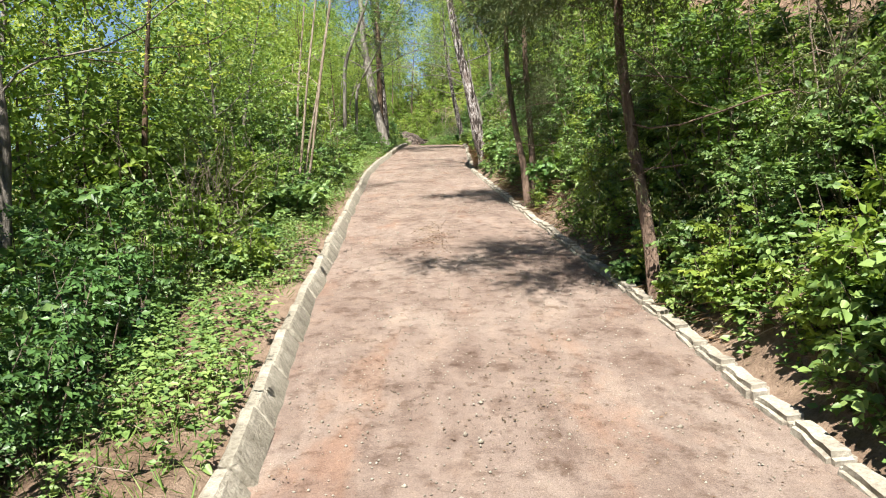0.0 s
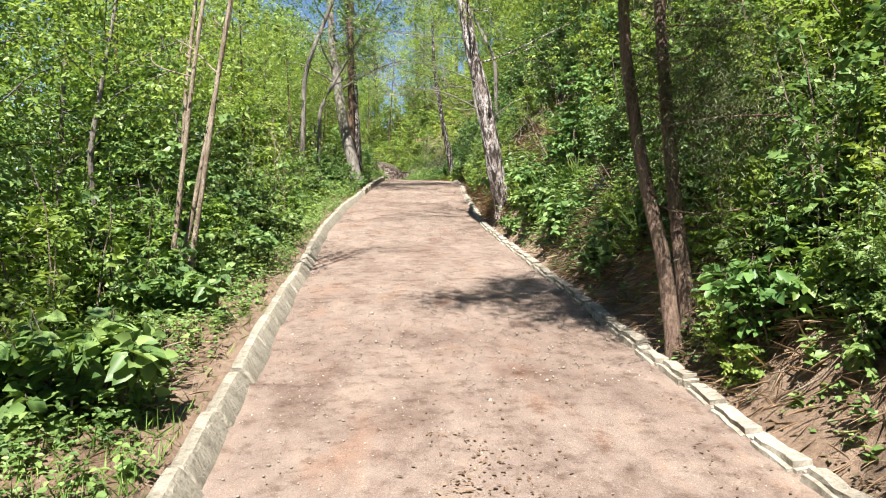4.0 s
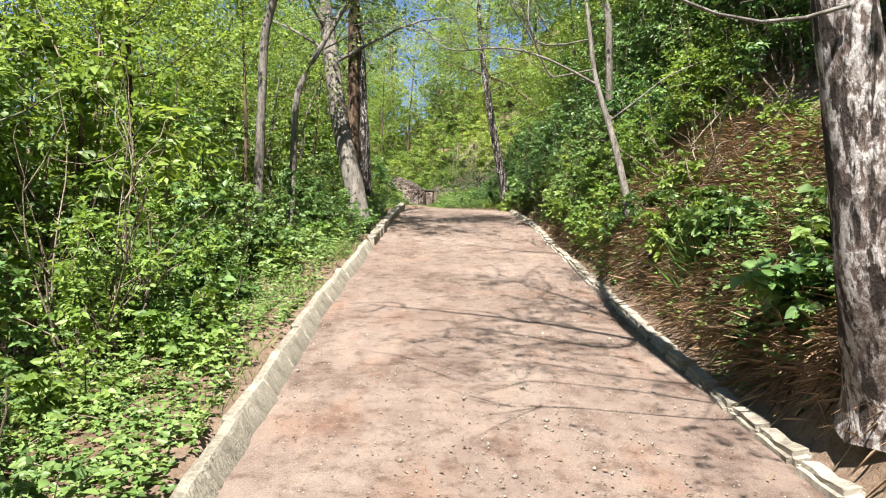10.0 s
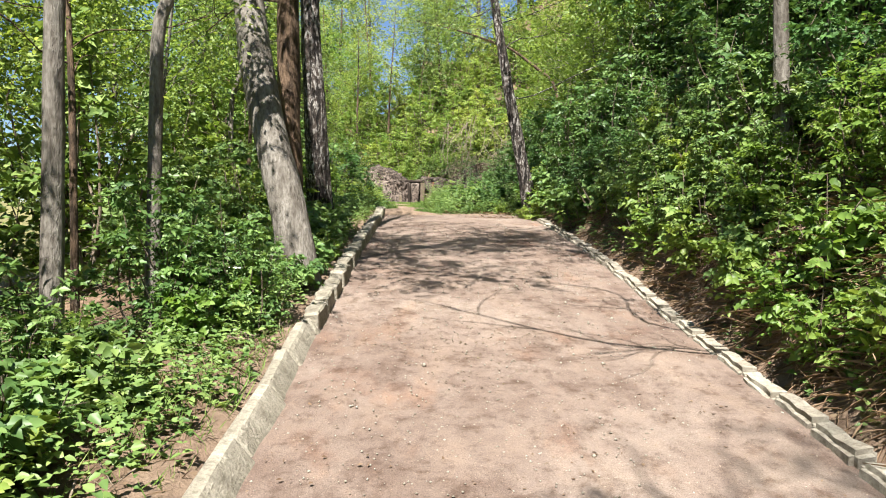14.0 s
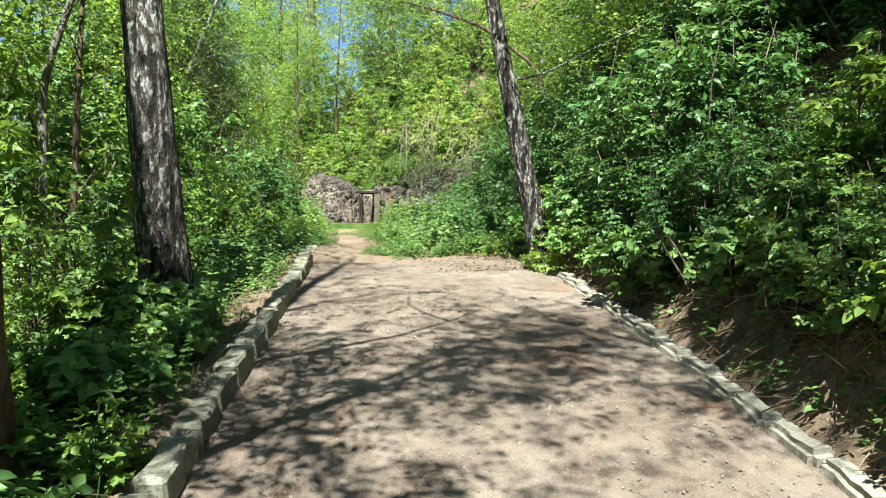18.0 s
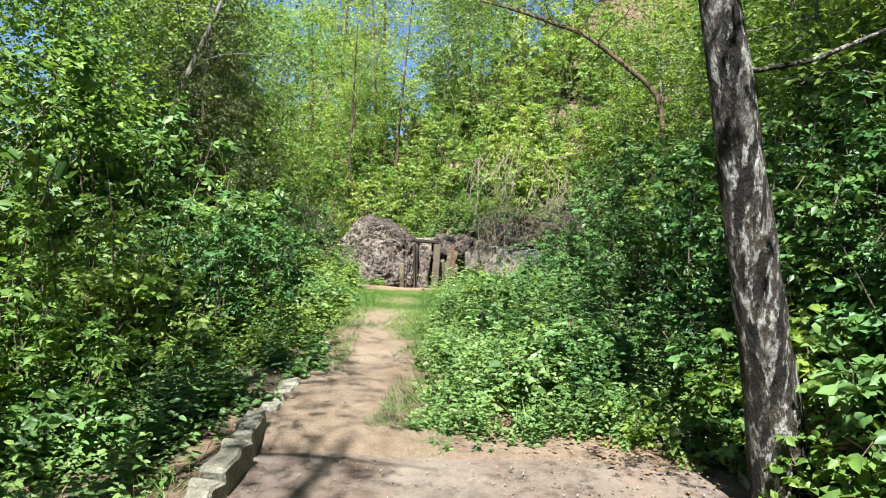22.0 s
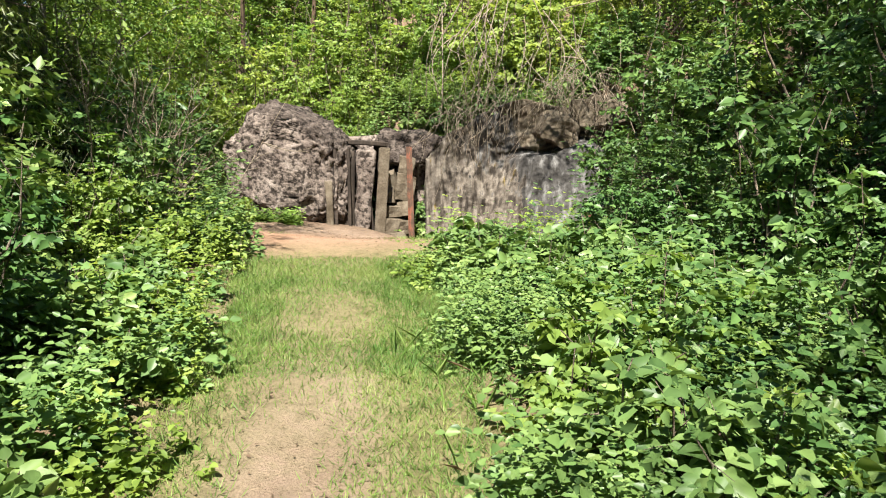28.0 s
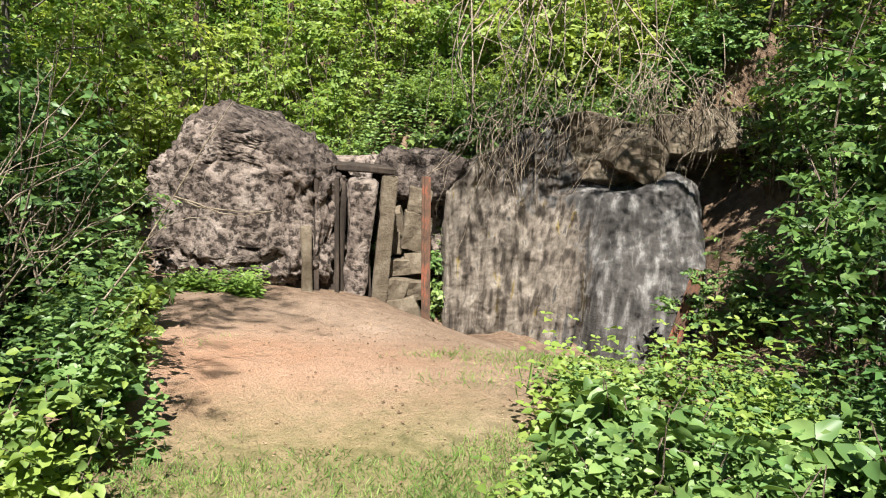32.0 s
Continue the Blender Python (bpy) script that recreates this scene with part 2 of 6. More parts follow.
def stone_material(name, lo, midc, hi, scale=5, streak=None, bump_s=0.8, dark=0.5, pit=45):
    m, nt, b = material(name, 0.9, 0.2)
    n1 = noise_node(nt, scale, 8, 0.65, streak)
    n2 = noise_node(nt, pit, 6, 0.7)
    inf = nt.nodes.new("ShaderNodeObjectInfo")
    c = ramp(nt, n1, [(0.3, lo), (0.5, midc), (0.7, hi)])
    c = mix(nt, 0.7, c, ramp(nt, n2, [(0.3, (dark, dark * 0.96, dark * 0.9)), (0.55, (1, 1, 1))]), 'MULTIPLY')
    c = mix(nt, 1.0, c, ramp(nt, inf.outputs["Random"], [(0, (0.86, 0.85, 0.82)), (1, (1.08, 1.07, 1.05))]), 'MULTIPLY')
    nt.links.new(c, b.inputs["Base Color"])
    add = nt.nodes.new("ShaderNodeMath")
    nt.links.new(n1, add.inputs[0])
    nt.links.new(n2, add.inputs[1])
    bump(nt, b, add.outputs[0], bump_s, 0.02)
    return m


KERB = stone_material("kerb_concrete", (0.159, 0.142, 0.112), (0.287, 0.264, 0.214), (0.415, 0.386, 0.321), 6, None, 0.9, 0.5, 48)
KERB_WHITE = stone_material("kerb_whitewashed", (0.163, 0.141, 0.111), (0.307, 0.281, 0.233), (0.440, 0.422, 0.370), 5, None, 0.7, 0.55, 40)
ROCK = stone_material("rough_concrete_rock", (0.070, 0.055, 0.049), (0.165, 0.138, 0.122), (0.270, 0.236, 0.215), 4, None, 1.0, 0.3, 13)
WALL = stone_material("weathered_concrete", (0.085, 0.074, 0.063), (0.165, 0.144, 0.124), (0.250, 0.225, 0.198), 3.2, (1.6, 1.6, 0.5), 1.0, 0.4, 20)
wt = WALL.node_tree
wb = wt.nodes["Principled BSDF"]
run = noise_node(wt, 2.2, 4, 0.55, (5.5, 5.5, 0.3))
streak = ramp(wt, run, [(0.38, (0.20, 0.18, 0.165)), (0.50, (0.80, 0.77, 0.74)), (0.62, (1.15, 1.15, 1.12))])
lichen = ramp(wt, noise_node(wt, 3.1, 4, 0.55, (3.0, 3.0, 0.3)), [(0.63, (1, 1, 1)), (0.70, (0.95, 0.82, 0.30))])
col = mix(wt, 0.9, wb.inputs["Base Color"].links[0].from_socket, streak, 'MULTIPLY')
col = mix(wt, 0.9, col, lichen, 'MULTIPLY')
soot = ramp(wt, noise_node(wt, 3.0, 6, 0.6, (3.0, 3.0, 0.45)), [(0.35, (0.026, 0.024, 0.022)), (0.52, (0.060, 0.056, 0.052)), (0.74, (0.22, 0.215, 0.205))])
stain = wt.nodes.new("ShaderNodeAttribute")
stain.attribute_name = "stain"
edge_run = wt.nodes.new("ShaderNodeMath")
edge_run.operation = 'MULTIPLY_ADD'
wt.links.new(run, edge_run.inputs[0])
edge_run.inputs[1].default_value = 1.8
edge_run.inputs[2].default_value = -0.9
sum_run = wt.nodes.new("ShaderNodeMath")
wt.links.new(edge_run.outputs[0], sum_run.inputs[0])
wt.links.new(stain.outputs["Fac"], sum_run.inputs[1])
wt.links.new(mix(wt, ramp(wt, sum_run.outputs[0], [(0.42, (0, 0, 0)), (0.58, (1, 1, 1))]), col, soot), wb.inputs["Base Color"])
EARTH = stone_material("dry_tan_earth", (0.16, 0.115, 0.08), (0.25, 0.19, 0.14), (0.33, 0.26, 0.20), 4, None, 1.0, 0.5, 18)
BLOCK = stone_material("broken_concrete", (0.065, 0.051, 0.034), (0.125, 0.101, 0.073), (0.202, 0.174, 0.134), 5, None, 0.8, 0.5, 35)


CRUST = stone_material("dark_pebbly_crust", (0.04, 0.032, 0.028), (0.08, 0.066, 0.058), (0.17, 0.145, 0.13), 9, None, 1.0, 0.4, 34)
# one field dents and darkens the pits, so their shade is in the colour
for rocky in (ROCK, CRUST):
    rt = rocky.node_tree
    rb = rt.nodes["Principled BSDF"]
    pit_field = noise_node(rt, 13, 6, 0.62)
    pit_shade = ramp(rt, pit_field, [(0.42, (0.16, 0.14, 0.125)), (0.48, (0.85, 0.82, 0.80)), (0.60, (1.2, 1.16, 1.13))])
    rt.links.new(mix(rt, 0.9, rb.inputs["Base Color"].links[0].from_socket, pit_shade, 'MULTIPLY'), rb.inputs["Base Color"])
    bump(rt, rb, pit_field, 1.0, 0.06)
STEEL = stone_material("dark_steel", (0.017, 0.014, 0.012), (0.042, 0.033, 0.027), (0.091, 0.070, 0.056), 8, (1, 1, 0.3), 0.5, 0.5, 40)


def rust_material():
    m, nt, b = material("rusted_steel", 0.75, 0.3)
    n1 = noise_node(nt, 12, 8, 0.7, (1, 1, 0.4))
    c = ramp(nt, n1, [(0.35, (0.05, 0.035, 0.026)), (0.52, (0.12, 0.068, 0.045)), (0.62, (0.26, 0.085, 0.05)), (0.75, (0.28, 0.22, 0.14))])
    nt.links.new(c, b.inputs["Base Color"])
    b.inputs["Metallic"].default_value = 0.15
    bump(nt, b, n1, 0.6, 0.01)
    return m


RUST = rust_material()


# ---- mesh helpers ----
def part(name, me, mat, parent=None, label="", at=None):
    """One mesh object, under its parent where there is one."""
    if isinstance(me, bmesh.types.BMesh):
        bm, me = me, bpy.data.meshes.new(name)
        bm.to_mesh(me)
        bm.free()
    if mat and not me.materials:
        me.materials.append(mat)
    ob = new(name, me)
    if parent:
        ob.parent = parent
    if at is not None:
        ob.matrix_basis = at
    if label:
        ob["label"] = label
    return ob


def thing(name, label, category, m=None, group="", kind=""):
    ob = new(name)
    ob.empty_display_size = 0.2
    if m is not None:
        ob.matrix_basis = m
    return tagged(ob, label, category, group, kind)


def mesh_from(name, verts, faces, smooth=False):
    """A mesh from arrays of corners and of triangles or quads."""
    v, f = np.asarray(verts, dtype=np.float32), np.asarray(faces, dtype=np.int32)
    me = bpy.data.meshes.new(name)
    me.vertices.add(len(v))
    me.vertices.foreach_set("co", v.ravel())
    k = f.shape[1]
    me.loops.add(f.size)
    me.loops.foreach_set("vertex_index", f.ravel())
    me.polygons.add(len(f))
    me.polygons.foreach_set("loop_start", np.arange(0, f.size, k, dtype=np.int32))
    if smooth:
        me.polygons.foreach_set("use_smooth", np.ones(len(f), dtype=bool))
    me.update(calc_edges=True)
    me.validate()
    return me


def unit(a):
    return a / np.maximum(np.linalg.norm(a, axis=-1, keepdims=True), 1e-6)


def leaf_mesh(name, P, D, N, L, W, fold=0.12):
    """Leaves: each two triangles folded along the midrib."""
    D = unit(D)
    S = unit(np.cross(D, N))
    U = np.cross(S, D)
    L, W = np.asarray(L)[:, None], np.asarray(W)[:, None]
    n = len(P)
    v = np.empty((n, 4, 3))
    v[:, 0] = P
    v[:, 1] = P + D * L * 0.42 + S * W * 0.5 + U * W * fold
    v[:, 2] = P + D * L - U * L * 0.12
    v[:, 3] = P + D * L * 0.42 - S * W * 0.5 + U * W * fold
    i = np.arange(n)[:, None] * 4
    f = np.concatenate([i + np.array([[0, 1, 2]]), i + np.array([[0, 2, 3]])])
    return mesh_from(name, v.reshape(-1, 3), f)


def broad_leaf_mesh(name, P, D, N, L, W, fold=0.12):
    """Broader leaves: four triangles each, folded along the midrib, with drooping tips."""
    D = unit(D)
    S = unit(np.cross(D, N))
    U = np.cross(S, D)
    L, W = np.asarray(L)[:, None], np.asarray(W)[:, None]
    n = len(P)
    v = np.empty((n, 6, 3))
    v[:, 0] = P
    v[:, 1] = P + D * L * 0.28 + S * W * 0.5 + U * W * fold
    v[:, 2] = P + D * L * 0.68 + S * W * 0.36 + U * (W * fold - L * 0.05)
    v[:, 3] = P + D * L - U * L * 0.16
    v[:, 4] = P + D * L * 0.68 - S * W * 0.36 + U * (W * fold - L * 0.05)
    v[:, 5] = P + D * L * 0.28 - S * W * 0.5 + U * W * fold
    i = np.arange(n)[:, None] * 6
    f = np.concatenate([i + np.array([q]) for q in ([0, 1, 2], [0, 2, 3], [0, 3, 4], [0, 4, 5])])
    return mesh_from(name, v.reshape(-1, 3), f)


def tube_arrays(tubes, sides=6, rough=0.0, rng=None):
    """Corners and quads of tapered tubes; each tube is (points, radii)."""
    V, F, o = [], [], 0
    ang = np.linspace(0, 2 * np.pi, sides, endpoint=False)
    for pts, rad in tubes:
        pts, rad = np.asarray(pts, float), np.asarray(rad, float)
        t = unit(np.gradient(pts, axis=0))
        ref = np.where(np.abs(t[:, 2:3]) > 0.9, np.array([[1.0, 0, 0]]), np.array([[0, 0, 1.0]]))
        a = unit(np.cross(t, ref))
        b = np.cross(t, a)
        r = rad[:, None] * np.ones((1, sides))
        if rough and rng is not None:
            r = r * (1 + rough * rng.standard_normal(r.shape))
        ring = pts[:, None] + r[:, :, None] * (a[:, None] * np.cos(ang)[None, :, None] + b[:, None] * np.sin(ang)[None, :, None])
        V.append(ring.reshape(-1, 3))
        m = len(pts)
        k = np.arange(m - 1)[:, None] * sides + np.arange(sides)[None]
        k2 = np.arange(m - 1)[:, None] * sides + (np.arange(sides)[None] + 1) % sides
        F.append(np.stack([k, k2, k2 + sides, k + sides], -1).reshape(-1, 4) + o)
        o += m * sides
    return np.concatenate(V), np.concatenate(F)


def tube_mesh(name, tubes, sides=6, rough=0.0, rng=None):
    return mesh_from(name, *tube_arrays(tubes, sides, rough, rng), smooth=True)


def curve_pts(a, b, n, bow, rng):
    """A wavering line from a to b."""
    a, b = np.asarray(a, float), np.asarray(b, float)
    s = np.linspace(0, 1, n)[:, None]
    off = rng.standard_normal(3) * bow
    off2 = rng.standard_normal(3) * bow * 0.5
    return a + (b - a) * s + off * np.sin(np.pi * s) + off2 * np.sin(2 * np.pi * s)


# ---- plan: path edges, heights ----
PATH_Y = [-8, 0, 3, 5, 7, 10, 13.7, 16, 18.5, 22, 24.5, 29, 31.3, 34, 38, 44, 60]
LEFT_X = [-0.25, -0.70, -0.83, -1.0, -1.13, -1.3, -1.54, -1.68, -1.85, -1.92, -1.84, -1.74, -1.68, -1.62, -1.78, -2.0, -2.0]
EDGE_Y = [-8, 0, 3, 6, 8.5, 11.5, 14.5, 17.2, 19, 21.7, 24, 27, 29.5, 33.5, 38, 44, 48, 60]
RIGHT_X = [2.2, 1.75, 1.67, 1.54, 1.33, 1.1, 1.02, 0.87, 0.76, 0.80, 0.83, 0.88, 0.97, 0.98, 1.15, 2.2, 2.3, 2.3]
RISE_Y = [-60, -8, 0, 3, 6, 9, 12, 15, 18, 21, 24, 27, 30, 33, 36, 39, 42, 45, 48, 60]
RISE_Z = [-4.2, -0.75, 0.02, 0.27, 0.65, 1.04, 1.40, 1.72, 2.05, 2.41, 2.80, 3.20, 3.60, 3.92, 4.17, 4.33, 4.45, 4.53, 4.55, 4.7]
PAVED_END = 35.1


def smooth_interp(y, xs, ys):
    y = np.asarray(y, float)
    return (np.interp(y - 0.6, xs, ys) + 2 * np.interp(y, xs, ys) + np.interp(y + 0.6, xs, ys)) / 4


def left_x(y):
    return smooth_interp(y, PATH_Y, LEFT_X)


def right_x(y):
    return smooth_interp(y, EDGE_Y, RIGHT_X)


def rise(y):
    return smooth_interp(y, RISE_Y, RISE_Z)


def wob(x, y, f, seed):
    """A smooth uneven field between about -1 and 1."""
    r = np.random.RandomState(seed)
    z = 0.0
    for k in range(5):
        a, ph, ff = r.uniform(0, 2 * np.pi), r.uniform(0, 2 * np.pi), f * r.uniform(0.6, 1.8)
        z = z + np.sin(ff * (x * np.cos(a) + y * np.sin(a)) + ph)
    return z / 3.0


def sstep(a, b, x):
    s = np.clip((x - a) / (b - a), 0, 1)
    return s * s * (3 - 2 * s)


def height(x, y):
    x, y = np.asarray(x, float), np.asarray(y, float)
    g = rise(y)
    u = left_x(y) - 0.16 - x
    v = x - right_x(y) - 0.16
    drop = np.interp(y, [-10, 8, 20, 30, 44, 60], [0.62, 0.55, 0.42, 0.25, 0.12, 0.05])
    zl = 0.06 - drop * np.maximum(u - 0.75, 0) * np.where(u < 7, 1, 7 / np.maximum(u, 7)) + 0.05 * wob(x, y, 2.0, 5) * np.clip(u, 0, 1)
    steep = np.interp(y, [-10, 4, 12, 18, 30, 36, 44, 50], [0.5, 0.6, 0.8, 1.0, 1.0, 0.8, 0.8, 1.0])
    w = np.maximum(v - 0.08, 0)
    zr = 0.05 + 0.24 * sstep(0.0, 0.35, w) * sstep(33, 30, y) + (1 - 0.8 * sstep(45.5, 47.2, y) * sstep(50.5, 49.5, y) * sstep(3.1, 2.6, x)) * steep * np.where(w < 5, w, 5 + (w - 5) * 0.2) * np.where(w < 25, 1, 25 / np.maximum(w, 25)) + (0.10 * wob(x, y, 1.7, 9) + 0.05 * wob(x, y, 5.0, 10)) * np.clip(w, 0, 1)
    zr = zr + sstep(0.0, 0.12, v) * (0.22 * np.exp(-(((x - 1.05) / 0.5) ** 2 + ((y - 18.9) / 0.9) ** 2)) + 0.40 * np.exp(-(((x - 1.3) / 0.6) ** 2 + ((y - 34.3) / 1.0) ** 2)))
    z = np.where(u > 0, zl, np.where(v > 0, zr, 0.0))
    on_path = (u <= 0) & (v <= 0)
    z = z + np.where(on_path & (y < PAVED_END), -0.03, 0)
    z = z + np.where(on_path & (y >= PAVED_END), 0.03 * wob(x, y, 2.4, 3), 0)
    # the hill over the ruin, and the hollow in front of its wall
    lip = 0.45 * sstep(0.2, 0.8, x)
    back = sstep(49.5 - lip, 50.05 - 1.3 * lip, y) * sstep(-1.6, -0.4, x)
    z = z + back * (1.55 + 0.16 * np.clip(y - 50, 0, 16))
    z = z + sstep(49.8, 53, y) * sstep(-1.0, -3.5, x) * 0.5
    z = z + 4.8 * sstep(50.3, 62, y) * sstep(-14, -5, x) * sstep(80, 66, y)
    z = z - 0.80 * np.exp(-(((x - 1.5) / 1.45) ** 2 + ((y - 47.7) / 1.6) ** 2)) * (1 - back)
    z = z - 0.27 * sstep(44.4, 47.2, y) * sstep(50.2, 49.2, y) * sstep(3.6, 2.4, x) * sstep(-6, -4, x)
    z = z - 0.5 * np.exp(-(((x + 0.05) / 0.85) ** 2 + ((y - 48.9) / 0.8) ** 2))
    return g + z


def hgt(x, y):
    return float(height(x, y))


# ---- the ground ----
def spread(lo, hi, step, far, growth=1.35):
    a = list(np.arange(lo, hi + step / 2, step))
    d, s = a[-1], step
    while d < far:
        s *= growth
        d += s
        a.append(d)
    d, s = a[0], step
    while d > -far:
        s *= growth
        d -= s
        a.insert(0, d)
    return np.array(a)


def ground():
    xs, ys = spread(-7, 8, 0.14, 700), spread(-6, 54, 0.16, 700)
    X, Y = np.meshgrid(xs, ys)
    Z = height(X, Y)
    far = sstep(60, 250, np.hypot(X, Y - 25))
    Z = Z * (1 - far) + far * 2.0
    v = np.stack([X, Y, Z], -1).reshape(-1, 3)
    nx = len(xs)
    i = (np.arange(len(ys) - 1)[:, None] * nx + np.arange(nx - 1)[None]).ravel()
    me = mesh_from("ground", v, np.stack([i, i + 1, i + nx + 1, i + nx], -1), smooth=True)
    x, y = v[:, 0], v[:, 1]
    mid = np.interp(y, [33, 36, 38, 40, 44, 60], [-1.32, -1.42, -1.32, -1.32, -1.35, -1.35])
    trail = np.exp(-((x - mid) / np.interp(y, [34, 36.5, 38.5], [0.62, 0.55, 0.42])) ** 4) * sstep(34.5, 35.3, y) * (1 - 0.55 * sstep(39, 42.5, y)) * sstep(44.8, 43.5, y)
    clear = np.exp(-(((x + 1.5) / 1.9) ** 4 + ((y - 46.0 - 0.12 * wob(x, y, 1.6, 33)) / 2.2) ** 4))
    clear = np.maximum(clear, np.exp(-(((x - 0.5) / 1.1) ** 4 + ((y - 46.6) / 1.6) ** 4)))
    verge = 0.75 * ((x < left_x(y)) & (x > left_x(y) - 0.4) & (y < 34))
    verge = np.maximum(verge, 0.6 * ((x > right_x(y)) & (x < right_x(y) + 0.35) & (y < 34)))
    lump = np.clip(wob(x, y, 0.8, 31) * 0.9 + 0.3, 0, 0.8) * ((x > right_x(y) + 0.4) & (y > 8) & (y < 30))
    paved = 0.8 * ((x > left_x(y)) & (x < right_x(y)) & (y < PAVED_END + 0.4))
    for key, val in (("bare", np.maximum.reduce([trail, clear, verge, lump, paved])), ("red", 0.95 * np.exp(-(((x + 1.8) / 1.8) ** 2 + ((y - 45.3) / 1.4) ** 2))),
                     ("turf", np.maximum(np.exp(-((x + 1.2) / 1.1) ** 4) * sstep(38.5, 40, y) * sstep(46, 44.5, y), sstep(6, 9, np.abs(x))))):
        at = me.attributes.new(key, 'FLOAT', 'POINT')
        at.data.foreach_set("value", val.astype(np.float32))
    tagged(part("ground", me, SOIL), "brown woodland soil with leaf litter and worn bare patches", "ground", kind="structure")


ground()


def paved_path():
    ys = np.arange(-8, PAVED_END + 0.01, 0.1)
    s = np.linspace(0, 1, 30)
    L, R = left_x(ys) - 0.05, right_x(ys) + 0.05
    X = L[:, None] + (R - L)[:, None] * s[None]
    Y = np.repeat(ys[:, None], 30, 1)
    near_end = np.clip((np.arange(len(ys))[:, None] - (len(ys) - 12)) / 11, 0, 1)
    Y = Y + near_end * 0.25 * wob(X, X * 0, 3.0, 77)
    Z = rise(Y) + 0.008 * wob(X, Y, 1.8, 2) + 0.005 * wob(X, Y, 6, 4) + 0.02 * (1 - (2 * s[None] - 1) ** 2) - 0.045 * near_end ** 3
    v = np.stack([X, Y, Z], -1).reshape(-1, 3)
    i = (np.arange(len(ys) - 1)[:, None] * 30 + np.arange(29)[None]).ravel()
    me = mesh_from("path", v, np.stack([i, i + 1, i + 31, i + 30], -1), smooth=True)
    tagged(part("path", me, GRIT), "pinkish beige path of compacted grit between kerbs", "path", kind="structure")


paved_path()


# ---- foliage ----
def sprays(rng, C, RAD, per, length, n_leaf, L, droop=0.15, aspect=0.55, flat=0.6, squash=0.8):
    """Leafy sprays on the skins of lobes: arrays for leaf_mesh, and the twigs' ends."""
    k = np.repeat(np.arange(len(C)), per)
    d = unit(rng.standard_normal((len(k), 3)) + np.array([0, 0, 0.25]))
    anchor = C[k] + d * (RAD[k] * rng.uniform(0.35, 1.0, len(k)) ** 0.6)[:, None] * np.array([1, 1, squash])
    way = unit(d * 0.9 + rng.standard_normal((len(k), 3)) * 0.45 + np.array([0, 0, 0.25 - droop]))
    ln = length * rng.uniform(0.6, 1.3, len(k))
    tips = anchor + way * ln[:, None]
    j = np.repeat(np.arange(len(k)), n_leaf)
    s = np.tile(np.linspace(0.05, 1.0, n_leaf), len(k))
    side = unit(np.cross(way[j], np.array([0, 0, 1.0]) + 0.25 * rng.standard_normal((len(j), 3))))
    side *= np.where(np.arange(len(j)) % 2 == 0, 1, -1)[:, None]
    P = anchor[j] + way[j] * (ln[j] * s)[:, None] - np.array([0, 0, 1]) * (droop * ln[j] * s ** 2)[:, None]
    D = way[j] * (0.45 + 0.5 * (s > 0.93))[:, None] + side * 0.9 + rng.standard_normal((len(j), 3)) * 0.28 - np.array([0, 0, droop + 0.1])
    N = np.array([0, 0, flat]) + rng.standard_normal((len(j), 3)) * 0.45 + d[j] * 0.35
    size = L * rng.uniform(0.6, 1.25, len(j))
    return (P, D, N, size, size * aspect), (anchor, tips)


def twig_leaves(rng, anchor, way, ln, n_leaf, L, droop, aspect, flat=0.6):
    """Leaves along twigs, in pairs to either side: arrays for the leaf meshes."""
    k = len(anchor)
    j = np.repeat(np.arange(k), n_leaf)
    t = np.tile(np.linspace(0.12, 1.0, n_leaf), k)
    side = unit(np.cross(way[j], np.array([0, 0, 1.0]) + 0.3 * rng.standard_normal((len(j), 3))))
    side *= np.where(np.arange(len(j)) % 2 == 0, 1, -1)[:, None]
    P = anchor[j] + way[j] * (ln[j] * t)[:, None] - np.array([0, 0, 1]) * (droop * ln[j] * t ** 2)[:, None]
    D = way[j] * (0.5 + 0.6 * (t > 0.95))[:, None] + side * (0.95 * (t < 0.95))[:, None] + rng.standard_normal((len(j), 3)) * 0.25 - np.array([0, 0, droop + 0.12])
    lean = rng.standard_normal((k, 3)) * 0.35
    N = np.array([0, 0, flat]) + lean[j] + rng.standard_normal((len(j), 3)) * 0.3 + way[j] * 0.3
    size = L * rng.uniform(0.6, 1.2, len(j)) * (0.75 + 0.5 * np.sin(np.pi * t)) * np.repeat(rng.uniform(0.75, 1.2, k), n_leaf)
    return P, D, N, size, size * aspect


